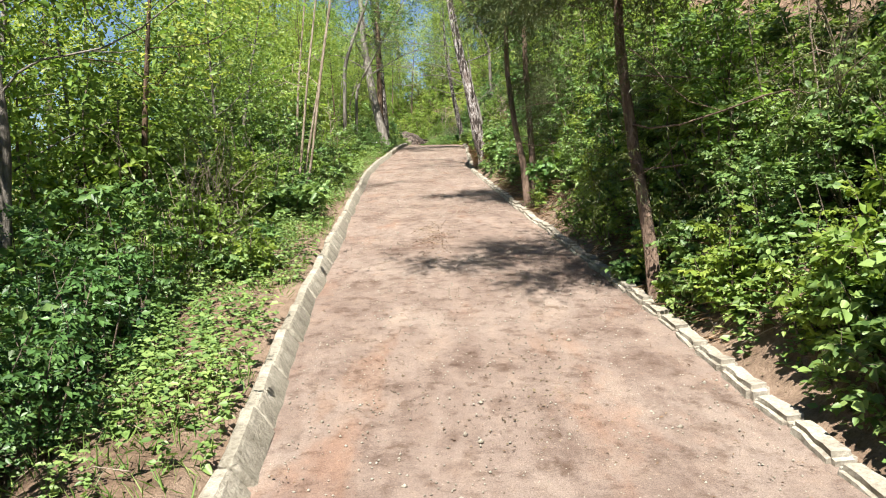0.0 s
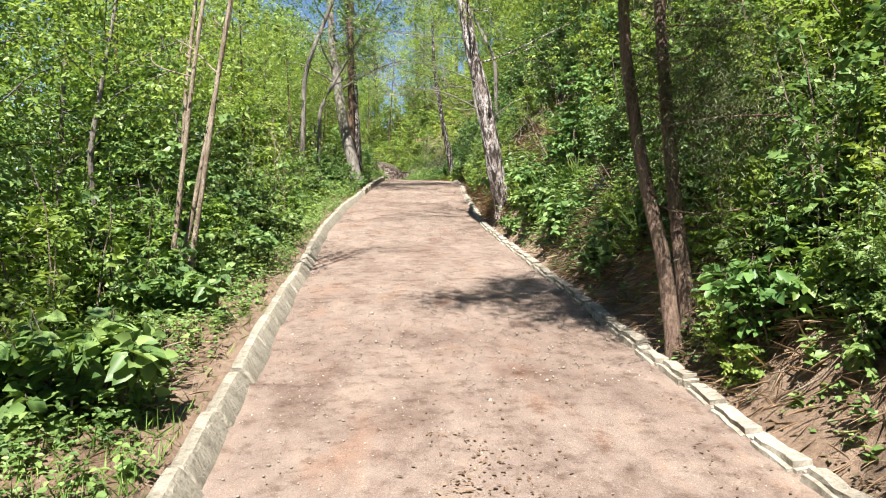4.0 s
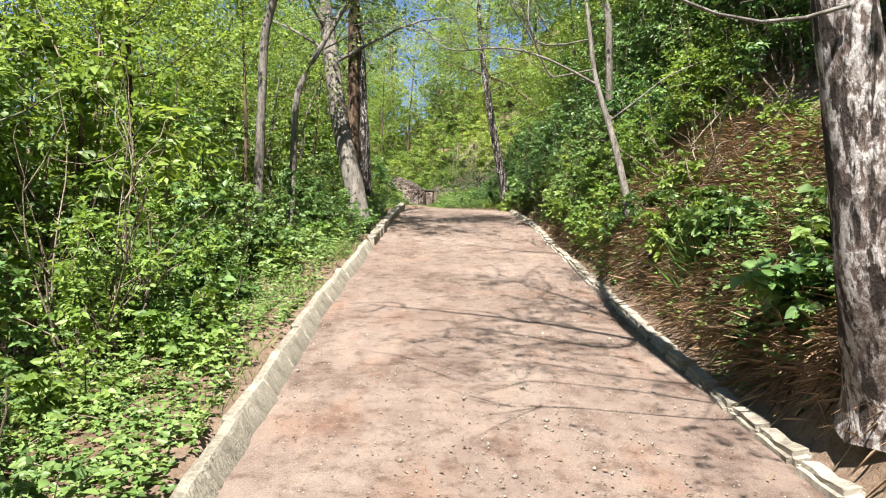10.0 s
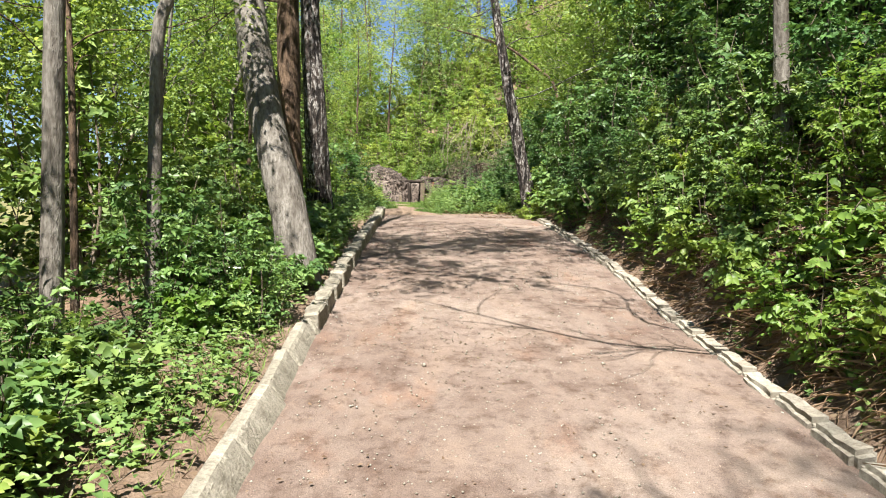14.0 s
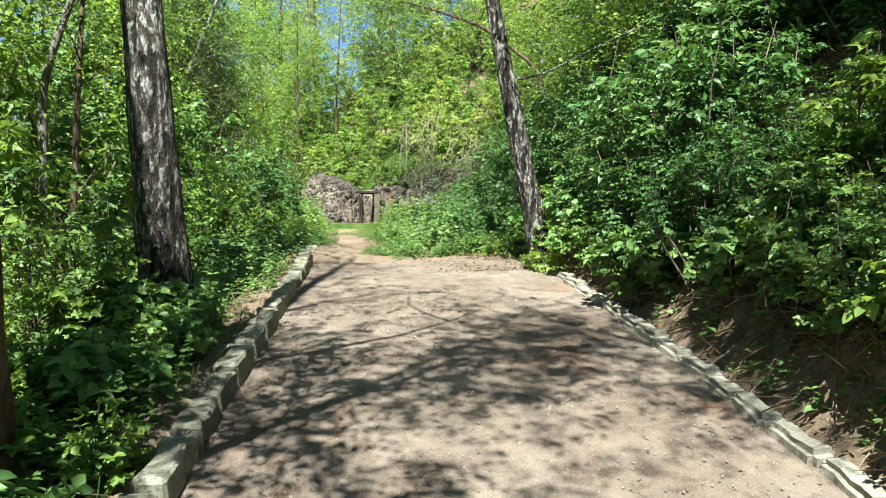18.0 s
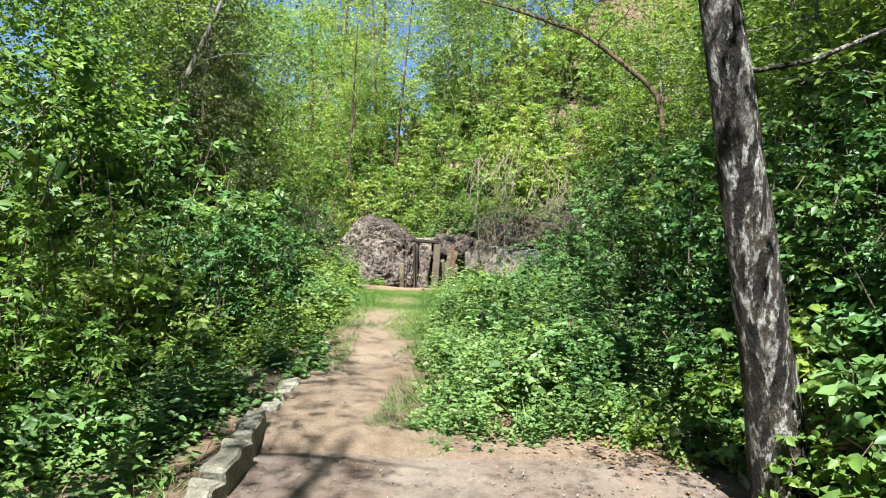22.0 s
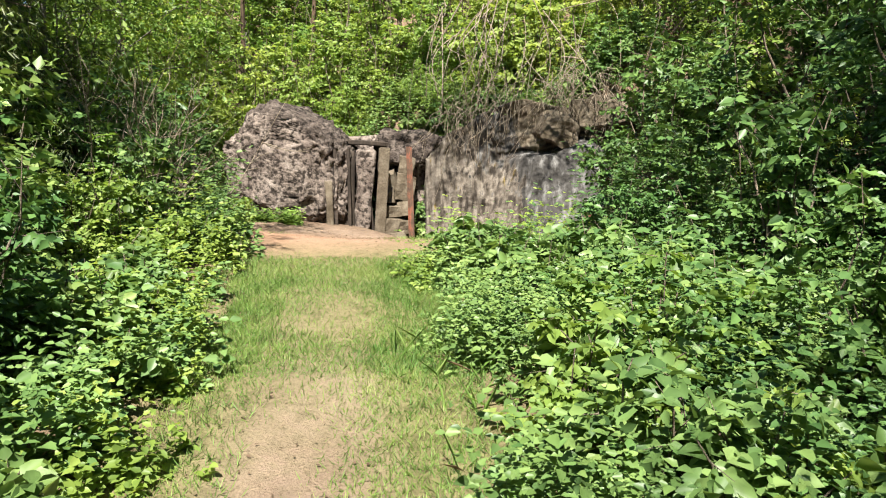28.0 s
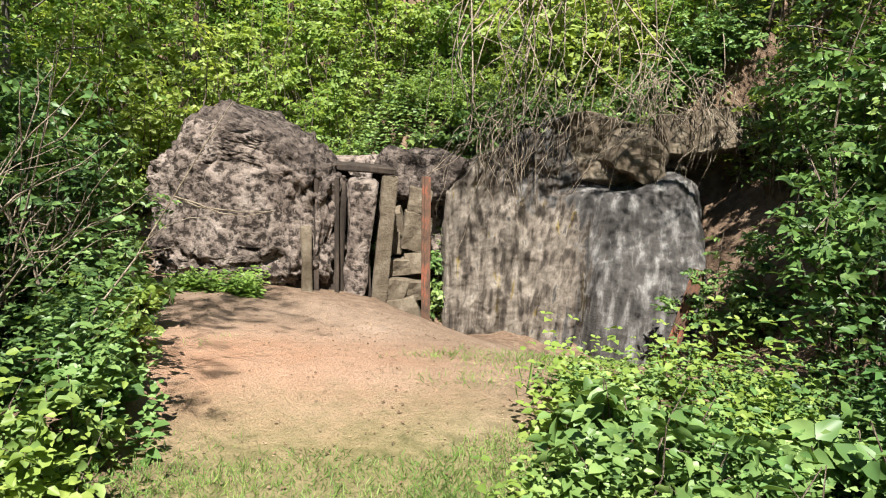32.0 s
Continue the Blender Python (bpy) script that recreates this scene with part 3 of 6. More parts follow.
def make_shrub(name, label, seed, R, H, stems, per, n_leaf, L, leafmat, stemmat=None, droop=0.2, aspect=0.6, length=0.34, broad=False, low=0.15):
    """A shrub of arching stems, each with leafy side twigs."""
    rng = np.random.RandomState(seed)
    ob = thing(name, label, "shrub")
    tubes, A, Wy, LN = [], [], [], []
    for q in range(stems):
        a = q * 2.4 + rng.uniform(-0.5, 0.5)
        rr = R * np.sqrt((q + 0.6) / stems) * rng.uniform(0.8, 1.05)
        b = np.array([np.cos(a), np.sin(a), 0]) * rr * 0.35 + np.array([0, 0, -0.2])
        e = np.array([np.cos(a) * rr, np.sin(a) * rr, H * rng.uniform(0.6, 1.05) * (1 - 0.45 * (rr / R) ** 2)])
        c = curve_pts(b, e, 6, 0.07 * H, rng)
        r = 0.008 + 0.005 * H
        tubes.append((c, np.linspace(r, 0.003, 6)))
        knots = rng.uniform(low, 1.0, 4) ** 0.8
        f = np.clip(np.sort(knots[rng.randint(0, 4, per)] + rng.normal(0, 0.05, per)), low, 1.0)
        an = np.stack([np.interp(f, np.linspace(0, 1, 6), c[:, k]) for k in range(3)], -1)
        out = unit(rng.standard_normal((per, 3)) * [1, 1, 0.45] + np.array([np.cos(a), np.sin(a), 0]) * 0.45 + [0, 0, 0.3])
        A.append(an)
        Wy.append(out)
        LN.append(length * rng.uniform(0.5, 1.25, per) * (1.15 - 0.55 * f))
    A, Wy, LN = np.concatenate(A), np.concatenate(Wy), np.concatenate(LN)
    st = tube_arrays(tubes, 5)
    pick = rng.permutation(len(A))[:len(A) // 3]
    tw = tube_arrays([((A[q], A[q] + Wy[q] * LN[q] * 0.9), (0.0035, 0.0012)) for q in pick], 3)
    part("branchwork", mesh_from("branchwork", np.concatenate([st[0], tw[0]]), np.concatenate([st[1], tw[1] + len(st[0])]), True), stemmat or TWIG, ob)
    leaf = twig_leaves(rng, A, Wy, LN, n_leaf, L, droop, aspect)
    part("foliage", (broad_leaf_mesh if broad else leaf_mesh)("foliage", *leaf), leafmat, ob)
    return ob


def limb_tree(name, label, seed, trunk, radii, bark, limbs, leafmat, L, per, n_leaf, lobe_r=0.7, reach=2.0, low=0.45, squash=0.7, droop=0.2, sides=10, lift=0.5, aspect=0.55, length=0.35, category="tree", extra=3, split=False, limb_r=0.3, clear=None):
    """A tree with its own trunk line (in its own space), limbs and leafy lobes at their ends."""
    rng = np.random.RandomState(seed)
    ob = thing(name, label, category)
    trunk = np.asarray(trunk, float)
    s = np.linspace(0, 1, 26)
    t0 = np.linspace(0, 1, len(trunk))
    pts = np.stack([np.interp(s, t0, trunk[:, k]) for k in range(3)], -1)
    pts[1:-1] = (pts[:-2] + pts[1:-1] * 2 + pts[2:]) / 4
    rad = np.interp(s, np.linspace(0, 1, len(radii)), radii)
    rad = rad * (1 + 0.35 * np.exp(-s * 26))
    stem = tube_arrays([(pts, rad)], sides, 0.035, rng)
    tubes, C, RAD = [], [], []
    for q in range(limbs):
        f = low + (1 - low) * (q + rng.uniform(0, 1)) / limbs
        b = np.array([np.interp(f, s, pts[:, k]) for k in range(3)])
        a = q * 2.4 + rng.uniform(-0.5, 0.5)
        rr = reach * (1.15 - 0.75 * (f - low) / (1 - low)) * rng.uniform(0.6, 1.15)
        e = b + np.array([np.cos(a) * rr, np.sin(a) * rr, lift * rr * rng.uniform(0.3, 1.3)])
        r0 = np.interp(f, s, rad) * limb_r
        if clear and clear(e):
            continue
        c = curve_pts(b, e, 7, 0.08 * rr, rng)
        mine = [(c, np.linspace(r0, 0.006, 7))]
        for w in range(extra):
            p0 = c[rng.randint(2, 6)]
            e2 = p0 + unit(rng.standard_normal(3) * [1, 1, 0.6] + (e - b) * 0.5 / max(rr, 0.1)) * rr * rng.uniform(0.25, 0.5)
            mine.append((curve_pts(p0, e2, 5, 0.05, rng), np.linspace(r0 * 0.4, 0.004, 5)))
            C.append(e2)
            RAD.append(lobe_r * rng.uniform(0.5, 1.0))
        C.append(e)
        RAD.append(lobe_r * rng.uniform(0.7, 1.1))
        if split:
            part("limb", tube_mesh("limb", mine, 5), bark, ob)
        else:
            tubes += mine
    if tubes:
        wood = tube_arrays(tubes, 4)
        stem = (np.concatenate([stem[0], wood[0]]), np.concatenate([stem[1], wood[1] + len(stem[0])]))
    part("trunk", mesh_from("trunk", *stem, smooth=True), bark, ob)
    if limbs:
        leaf, _ = sprays(rng, np.array(C), np.array(RAD), per, length, n_leaf, L, droop, aspect, 0.6, squash)
        part("crown", leaf_mesh("crown", *leaf), leafmat, ob)
    return ob


USED = {}


def put_copy(proto, x, y, turn, size, sink=0.05, tilt=0.0):
    """Sets the thing, or a copy of it, on the ground."""
    m = pose(x, y, hgt(x, y) - sink, tilt, tilt * 0.5, turn)
    if proto not in USED:
        USED[proto] = size
        proto.matrix_basis = m @ Matrix.Scale(size, 4)
        return proto
    return copy_thing(proto, m @ Matrix.Scale(size / USED[proto], 4))


PLACE = np.random.RandomState(11)

# named trees along the path, each by its own trunk line
def own_tree(name, label, seed, base, line, radii, bark, **kw):
    """base: foot of the trunk; line: further points of it, all in the world."""
    b = np.array([base[0], base[1], hgt(base[0], base[1]) - 0.15])

    def over_path(p):
        w = p + b
        return float(left_x(w[1])) - 0.8 < w[0] < float(right_x(w[1])) + 0.8 and w[2] < float(rise(w[1])) + 3.6

    kw.setdefault("clear", over_path)
    ob = limb_tree(name, label, seed, [(0, 0, 0)] + [tuple(np.array(p) - b) for p in line], radii, bark, split=True, **kw)
    ob.matrix_basis = Matrix.Translation(b)
    return tagged(ob, group={"sapling": "thin saplings below the path", "cedar_tree": "cedars at the foot of the bank", "birch_tree": "birches beside the path"}.get(name, ""))


own_tree("birch_tree", "leaning birch with flaking white and dark bark on the bank edge", 1, (1.15, 18.78),
         [(1.04, 18.7, 2.75), (0.92, 18.58, 3.12), (0.73, 18.5, 4.28), (0.5, 18.5, 5.13), (0.15, 18.7, 7.2), (0.0, 19.0, 9.5), (0.2, 19.2, 12.0)],
         [0.185, 0.16, 0.145, 0.125, 0.105, 0.08, 0.05, 0.015], BARK_BIRCH, limbs=14, leafmat=LEAF_BRIGHT, L=0.055, per=14, n_leaf=9, reach=1.7, low=0.5, limb_r=0.16, lobe_r=0.5, sides=14)
rb1 = np.random.RandomState(77)
for z, x, ln, dy in ((4.2, 0.66, 1.4, 0.05), (4.6, 0.58, 1.7, 0.3), (5.3, 0.42, 1.9, 0.3)):
    birch = bpy.data.objects["birch_tree"]
    a = np.array([x, 18.35, z]) - np.array(birch.matrix_basis.translation)
    c = curve_pts(a, a + np.array([-ln, dy, 0.12 * ln]), 9, 0.07, rb1)
    twigs = [(c, np.linspace(0.010, 0.003, 9))]
    for q in range(5):
        p0 = c[rb1.randint(2, 9)]
        twigs.append((curve_pts(p0, p0 + np.array([-0.45, rb1.normal(0, 0.35), rb1.normal(0.1, 0.15)]), 5, 0.03, rb1), np.linspace(0.006, 0.002, 5)))
    part("bare_branch", tube_mesh("bare_branch", twigs, 5), BARK_GREY, birch)


def bare_branch(tree, a, e, r, seed, forks=7, bow=0.25):
    """A long leafless branch of a tree, given by its two ends in the world."""
    rng = np.random.RandomState(seed)
    o = np.array(tree.matrix_basis.translation)
    a, e = np.array(a) - o, np.array(e) - o
    c = curve_pts(a, e, 12, bow, rng)
    twigs = [(c, np.linspace(r, 0.006, 12))]
    for q in range(forks):
        p0 = c[rng.randint(3, 11)]
        w = unit((e - a) + rng.normal(0, 1.3, 3) * [1, 1, 0.5])
        twigs.append((curve_pts(p0, p0 + w * rng.uniform(0.5, 1.3), 6, 0.08, rng), np.linspace(r * 0.45, 0.003, 6)))
    part("bare_branch", tube_mesh("bare_branch", twigs, 5), BARK_GREY, tree)


for k, (a, e, r) in enumerate((((0.24, 18.6, 6.6), (-2.2, 19.2, 7.7), 0.035), ((0.18, 18.65, 7.0), (-1.6, 17.9, 8.0), 0.026), ((0.12, 18.7, 7.5), (-0.9, 20.4, 8.8), 0.03))):
    bare_branch(birch, a, e, r, 500 + k)
own_tree("poplar_tree", "tall grey-barked tree with a smooth pale trunk beside the kerb", 2, (-2.15, 27.75),
         [(-2.2, 27.77, 3.85), (-2.5, 27.94, 4.97), (-2.75, 28.4, 6.2), (-3.02, 29.0, 7.7), (-3.2, 29.3, 11), (-3.2, 29.5, 15)],
         [0.20, 0.17, 0.155, 0.14, 0.12, 0.08, 0.02], BARK_GREY, limbs=14, leafmat=LEAF_SHRUB, L=0.07, per=8, n_leaf=9, reach=2.4, low=0.5, lobe_r=0.7, sides=14)
own_tree("spruce_tree", "straight brown-barked conifer with bare lower branches", 3, (-2.36, 28.75),
         [(-2.4, 28.75, 5), (-2.43, 28.8, 8), (-2.43, 28.8, 14)],
         [0.13, 0.12, 0.10, 0.03], BARK_BROWN, limb_r=0.12, limbs=16, leafmat=LEAF_CEDAR, L=0.06, per=7, n_leaf=14, reach=1.4, low=0.4, lobe_r=0.35, lift=-0.1, aspect=0.16, droop=0.5)
own_tree("birch_tree", "old birch with dark cracked bark and pale flakes", 4, (-2.42, 31.5),
         [(-2.45, 31.4, 4.73), (-2.48, 31.35, 5.49), (-2.6, 31.5, 7.5), (-2.9, 31.8, 10), (-2.9, 32, 14)],
         [0.20, 0.165, 0.15, 0.12, 0.09, 0.02], BARK_BIRCH_DARK, limbs=12, leafmat=LEAF_SHRUB, L=0.06, per=7, n_leaf=8, reach=2.1, low=0.5, lobe_r=0.6, sides=14)
own_tree("birch_tree", "leaning birch with dark cracked bark among bushes at the path end", 5, (1.10, 34.3),
         [(0.90, 34.17, 4.75), (0.74, 34.1, 5.5), (0.57, 34.0, 6.3), (0.25, 34.2, 8.4), (0.1, 34.4, 12)],
         [0.155, 0.12, 0.108, 0.09, 0.065, 0.02], BARK_BIRCH_DARK, limbs=15, leafmat=LEAF_BRIGHT, L=0.065, per=15, n_leaf=8, reach=2.5, low=0.55, limb_r=0.16, lobe_r=0.6, sides=14)
own_tree("young_tree", "slender leaning young tree with smooth brown bark on the bank", 6, (1.42, 24.0),
         [(1.36, 24.11, 3.86), (1.26, 24.33, 4.5), (1.05, 24.5, 5.3), (0.9, 24.8, 7.0)],
         [0.05, 0.045, 0.04, 0.033, 0.012], BARK_GREY, limbs=8, leafmat=LEAF_BRIGHT, L=0.06, per=16, n_leaf=9, reach=1.1, low=0.55, lobe_r=0.4)
for k, (a, e, r) in enumerate((((1.08, 24.48, 5.2), (-1.2, 25.2, 6.2), 0.018), ((1.05, 24.5, 5.4), (-0.4, 23.8, 6.4), 0.014), ((1.0, 24.6, 5.8), (-0.6, 25.9, 6.9), 0.014))):
    bare_branch(bpy.data.objects["young_tree"], a, e, r, 520 + k)


def low_over_path(b):
    """Whether a branch end would hang into the walk."""
    def test(p):
        w = p + b
        l, r, g0 = float(left_x(w[1])), float(right_x(w[1])), float(rise(w[1]))
        return (l - 0.5 < w[0] < r - 0.8 and w[2] < g0 + 2.95) or (r - 0.8 <= w[0] < r + 0.15 and w[2] < g0 + 2.4)
    return test


for k, (x, y, z1, lx) in enumerate(((1.72, 5.75, 0, -0.22), (1.33, 11.2, 0, -0.28), (1.48, 11.35, 0, -0.12))):
    g = hgt(x, y)
    own_tree("cedar_tree", "conifer with fibrous red-brown trunk and drooping green sprays", 20 + k, (x, y),
             [(x - 0.05, y + 0.15, g + 0.6), (x + lx * 0.6, y + 0.3, g + 1.3), (x + lx, y + 0.4, g + 2.2), (x + lx, y + 0.5, g + 5.5)],
             [0.062, 0.052, 0.048, 0.04, 0.012], BARK_CEDAR, limbs=13 if k == 0 else 10, leafmat=LEAF_CEDAR, L=0.042, per=40 if k == 0 else 30, n_leaf=22, reach=1.5 if k == 0 else 1.0, low=0.40, limb_r=0.16, lobe_r=0.34, clear=low_over_path(np.array([x, y, g - 0.15])), lift=0.0, aspect=0.16, droop=0.5, length=0.34)
def bough(tree, a, e, seed):
    """A long needled bough over the path, by its two ends in the world."""
    rng = np.random.RandomState(seed)
    o = np.array(tree.matrix_basis.translation)
    c = curve_pts(np.array(a) - o, np.array(e) - o, 10, 0.12, rng)
    mine, C = [(c, np.linspace(0.02, 0.005, 10))], [c[-1]]
    for q in range(9):
        p0 = c[rng.randint(3, 10)]
        t1 = p0 + unit(rng.standard_normal(3) * [1, 1, 0.25] + (c[-1] - c[0]) * 0.4) * rng.uniform(0.3, 0.75)
        mine.append(((p0, t1), (0.007, 0.003)))
        C += [t1, (p0 + t1) / 2]
    b = part("bough", tube_mesh("bough", mine, 5), BARK_CEDAR, tree)
    leaf, _ = sprays(rng, np.array(C), rng.uniform(0.16, 0.3, len(C)), 23, 0.26, 16, 0.055, 0.4, 0.24)
    part("sprays", leaf_mesh("sprays", *leaf), LEAF_CEDAR, b)


for k, (a, e) in enumerate((((1.5, 6.1, 4.2), (-0.5, 4.5, 4.9)), ((1.5, 6.1, 4.0), (0.3, 3.9, 4.7)), ((1.5, 6.15, 4.6), (0.2, 5.1, 5.4)), ((1.5, 6.1, 3.4), (3.1, 6.4, 4.2)), ((1.5, 6.1, 3.7), (2.9, 5.1, 4.5)), ((1.5, 6.1, 3.6), (1.35, 4.9, 3.6)), ((1.5, 6.1, 3.9), (1.9, 4.8, 3.8)), ((1.5, 6.1, 3.3), (1.25, 6.9, 3.5)), ((1.5, 6.1, 3.4), (2.1, 5.3, 3.3)))):
    bough(bpy.data.objects["cedar_tree"], a, e, 540 + k)
for k, (a, e) in enumerate((((1.05, 11.6, 4.6), (0.5, 10.3, 5.2)), ((1.05, 11.65, 5.2), (0.2, 11.2, 5.8)), ((1.05, 11.6, 4.8), (-0.1, 10.8, 5.4)), ((1.05, 11.6, 4.4), (1.05, 10.3, 4.1)), ((1.05, 11.6, 4.6), (0.7, 10.6, 4.4)))):
    bough(bpy.data.objects["cedar_tree.001"], a, e, 550 + k)
for k, (x0, x1, x2, x3, y) in enumerate(((-2.66, -2.54, -2.38, -2.10, 13.05), (-2.66, -2.46, -2.19, -1.85, 13.2), (-2.50, -2.34, -2.14, -1.80, 13.0), (-2.85, -2.80, -2.72, -2.5, 13.9))):
    own_tree("sapling", "thin bare sapling stem with pale bark in the thicket", 30 + k, (x0, y), [(x1, y, 2.29), (x2, y, 3.69), (x3, y + 0.2, 6.0), (x3 + 0.1, y + 0.3, 7.5)],
             [0.027, 0.024, 0.02, 0.014, 0.005], DRY_TWIG, limbs=6, leafmat=LEAF_BRIGHT, L=0.05, per=3, n_leaf=7, reach=0.7, low=0.3, lobe_r=0.3, sides=7, limb_r=0.4)

own_tree("leaning_tree", "tree with sparse leaves leaning high over the clearing", 9, (3.9, 45.3),
         [(3.9, 45.4, 6.8), (3.7, 45.4, 8.6), (2.2, 45.6, 9.8), (0.6, 45.9, 10.4), (-1.0, 46.1, 10.8)], [0.07, 0.06, 0.055, 0.042, 0.03, 0.008], BARK_BROWN,
         limbs=20, leafmat=LEAF_SHRUB, L=0.07, per=6, n_leaf=8, reach=1.5, low=0.5, lobe_r=0.5, lift=0.3)
for k, (x, y, lean, h) in enumerate(((-3.55, 53.0, 0.1, 6.5), (-4.9, 54.5, -0.3, 7.5), (-2.3, 55.5, 0.4, 7.0), (-6.2, 53.6, 0.5, 6.5), (0.2, 55.0, -0.2, 6.0), (-3.0, 56.5, -0.5, 8.0))):
    own_tree("hillside_tree", "slender dark-stemmed tree with sparse spring leaves on the hill", 90 + k, (x, y), [(x + lean * 0.3, y, hgt(x, y) + 0.4 * h), (x + lean, y + 0.1, hgt(x, y) + h)],
             [0.055, 0.045, 0.012], BARK_BROWN, limbs=9, leafmat=LEAF_SPRING, L=0.08, per=5, n_leaf=7, reach=1.5, low=0.3, lobe_r=0.5, lift=0.9, sides=7)

# shrub and tree kinds
SHRUBS = [make_shrub("shrub", lab, 40 + k, R, H, st, per, nl, L, lm, aspect=asp, length=ln, low=0.15 if H < 2 else 0.3)
          for k, (lab, R, H, st, per, nl, L, lm, asp, ln) in enumerate((
              ("dense green leafy shrub in the thicket", 0.95, 2.1, 17, 21, 8, 0.092, LEAF_SHRUB, 0.58, 0.36),
              ("tall fresh green shrub with arching stems", 1.05, 2.7, 17, 24, 8, 0.092, LEAF_BRIGHT, 0.5, 0.40),
              ("bright green rounded shrub", 0.85, 1.6, 16, 20, 8, 0.082, LEAF_BRIGHT, 0.62, 0.32),
              ("dark green leafy shrub on the bank", 1.0, 2.4, 17, 22, 8, 0.088, LEAF_DARK, 0.55, 0.38),
              ("green shrub with broad leaves in tiers", 1.0, 2.3, 15, 20, 9, 0.105, LEAF_SHRUB, 0.68, 0.40)))]
LOW = [make_shrub("low_bush", "low leafy bush beside the path", 50 + k, 0.5, 0.75, 13, 12, 7, L, lm, length=0.24, broad=True, aspect=0.68)
       for k, (L, lm) in enumerate(((0.085, LEAF_SHRUB), (0.10, LEAF_HERB), (0.075, LEAF_BRIGHT)))]
TALL = [limb_tree("tall_tree", "tall slim broadleaf tree with fresh green leaves", 60 + k, [(0, 0, 0), (0.1, 0, h * 0.4), (lean, 0.1, h)], [0.11, 0.09, 0.02], bk,
                  limbs=17, leafmat=lm, L=0.13, per=19, n_leaf=8, lobe_r=0.85, reach=rc, low=0.2, length=0.55, extra=2)
        for k, (h, lean, bk, lm, rc) in enumerate(((9, 0.4, BARK_GREY, LEAF_SPRING, 1.9), (10, -0.5, BARK_BROWN, LEAF_BRIGHT, 2.0), (8, 0.2, BARK_GREY, LEAF_SPRING, 1.7)))]
SHADE = [limb_tree("crowned_tree", "slender tree with a high leafy crown added for shade", 65 + k, [(0, 0, 0), (0.1, 0, h * 0.4), (lean, 0.1, h)], [0.08, 0.065, 0.02], BARK_GREY,
                   limbs=12, leafmat=LEAF_SHRUB, L=0.09, per=12, n_leaf=9, lobe_r=0.7, reach=2.2, low=0.55, length=0.4, lift=0.35)
         for k, (h, lean) in enumerate(((8.5, 3.0), (9.5, 2.4)))]
CEDAR = limb_tree("cedar_tree", "dense dark conifer with drooping sprays on the bank", 68, [(0, 0, 0), (0.05, 0, 2), (0.1, 0.1, 5.5)], [0.08, 0.06, 0.015], BARK_CEDAR,
                  limb_r=0.12, limbs=26, leafmat=LEAF_CEDAR, L=0.088, per=18, n_leaf=12, lobe_r=0.45, reach=1.3, low=0.2, lift=-0.05, aspect=0.18, droop=0.5, length=0.34)
SLIM = [limb_tree("slim_tree", "slim young tree with thin stems and sparse spring leaves", 70 + k, [(0, 0, 0), (0.1, 0, h * 0.4), (lean, 0.1, h)], [0.045, 0.035, 0.01], bk,
                  limbs=15, leafmat=lm, L=0.075, per=20, n_leaf=8, lobe_r=0.55, reach=1.2, low=0.25, length=0.38)
        for k, (h, lean, bk, lm) in enumerate(((5.5, 0.5, BARK_GREY, LEAF_BRIGHT), (4.5, -0.3, BARK_BROWN, LEAF_SHRUB)))]

LAYER = [limb_tree("bank_tree", "young broadleaf tree with flat layered sprays on the bank", 75 + k, [(0, 0, 0), (-0.1, 0, h * 0.4), (-0.5, 0.1, h)], [0.06, 0.045, 0.012], BARK_GREY,
                   limbs=24, leafmat=lm, L=0.085, per=13, n_leaf=9, lobe_r=0.6, reach=1.9, low=0.12, squash=0.3, droop=0.1, lift=0.15, length=0.45, extra=2)
         for k, (h, lm) in enumerate(((6.0, LEAF_BRIGHT), (5.2, LEAF_SHRUB), (5.6, LEAF_BRIGHT)))]

THIN = [limb_tree("thin_tree", "thin brown-stemmed young tree in the thicket with a leafy top", 85 + k, [(0, 0, 0), (0.15, 0, h * 0.4), (lean, 0.1, h)], [0.045, 0.036, 0.008], bk,
                  limbs=15, leafmat=lm, L=0.08, per=8, n_leaf=8, lobe_r=0.55, reach=1.25, low=0.5, length=0.42, lift=0.6, extra=2)
        for k, (h, lean, bk, lm) in enumerate(((6.2, 0.5, BARK_BROWN, LEAF_SPRING), (5.4, -0.4, BARK_GREY, LEAF_BRIGHT)))]


def turn():
    return PLACE.uniform(0, 360)


# the thicket below the path
for y in np.arange(-3, 47.5, 0.9):
    near = y + PLACE.uniform(-0.3, 0.3)
    lx = float(left_x(near))
    s = PLACE.uniform(0.85, 1.1) * float(np.interp(near, [5, 8, 17, 19, 27, 29, 34, 36], [0.75, 0.85, 0.85, 0.6, 0.55, 0.72, 0.72, 0.75]))
    put_copy(SHRUBS[([2, 1, 2, 4, 0] if near > 19 else [0, 1, 2, 4, 0])[PLACE.randint(5)]], lx - float(np.interp(near, [3, 9, 13], [1.0, 0.9, 0.65])) - 0.8 * s - PLACE.uniform(0, 0.6), near, turn(), s)
    if int(y * 10) % 2:
        put_copy(SHRUBS[[0, 1, 2, 1, 4][PLACE.randint(5)]], lx - 3.2 - PLACE.uniform(0, 0.7), near + 0.4, turn(), PLACE.uniform(1.4, 1.8))
for y in np.arange(6.4, 47, 0.9):
    lx = float(left_x(y))
    put_copy(LOW[PLACE.randint(3)], lx - 0.72 - PLACE.uniform(0, 0.45), y + PLACE.uniform(-0.5, 0.5), turn(), PLACE.uniform(0.55, 0.95))
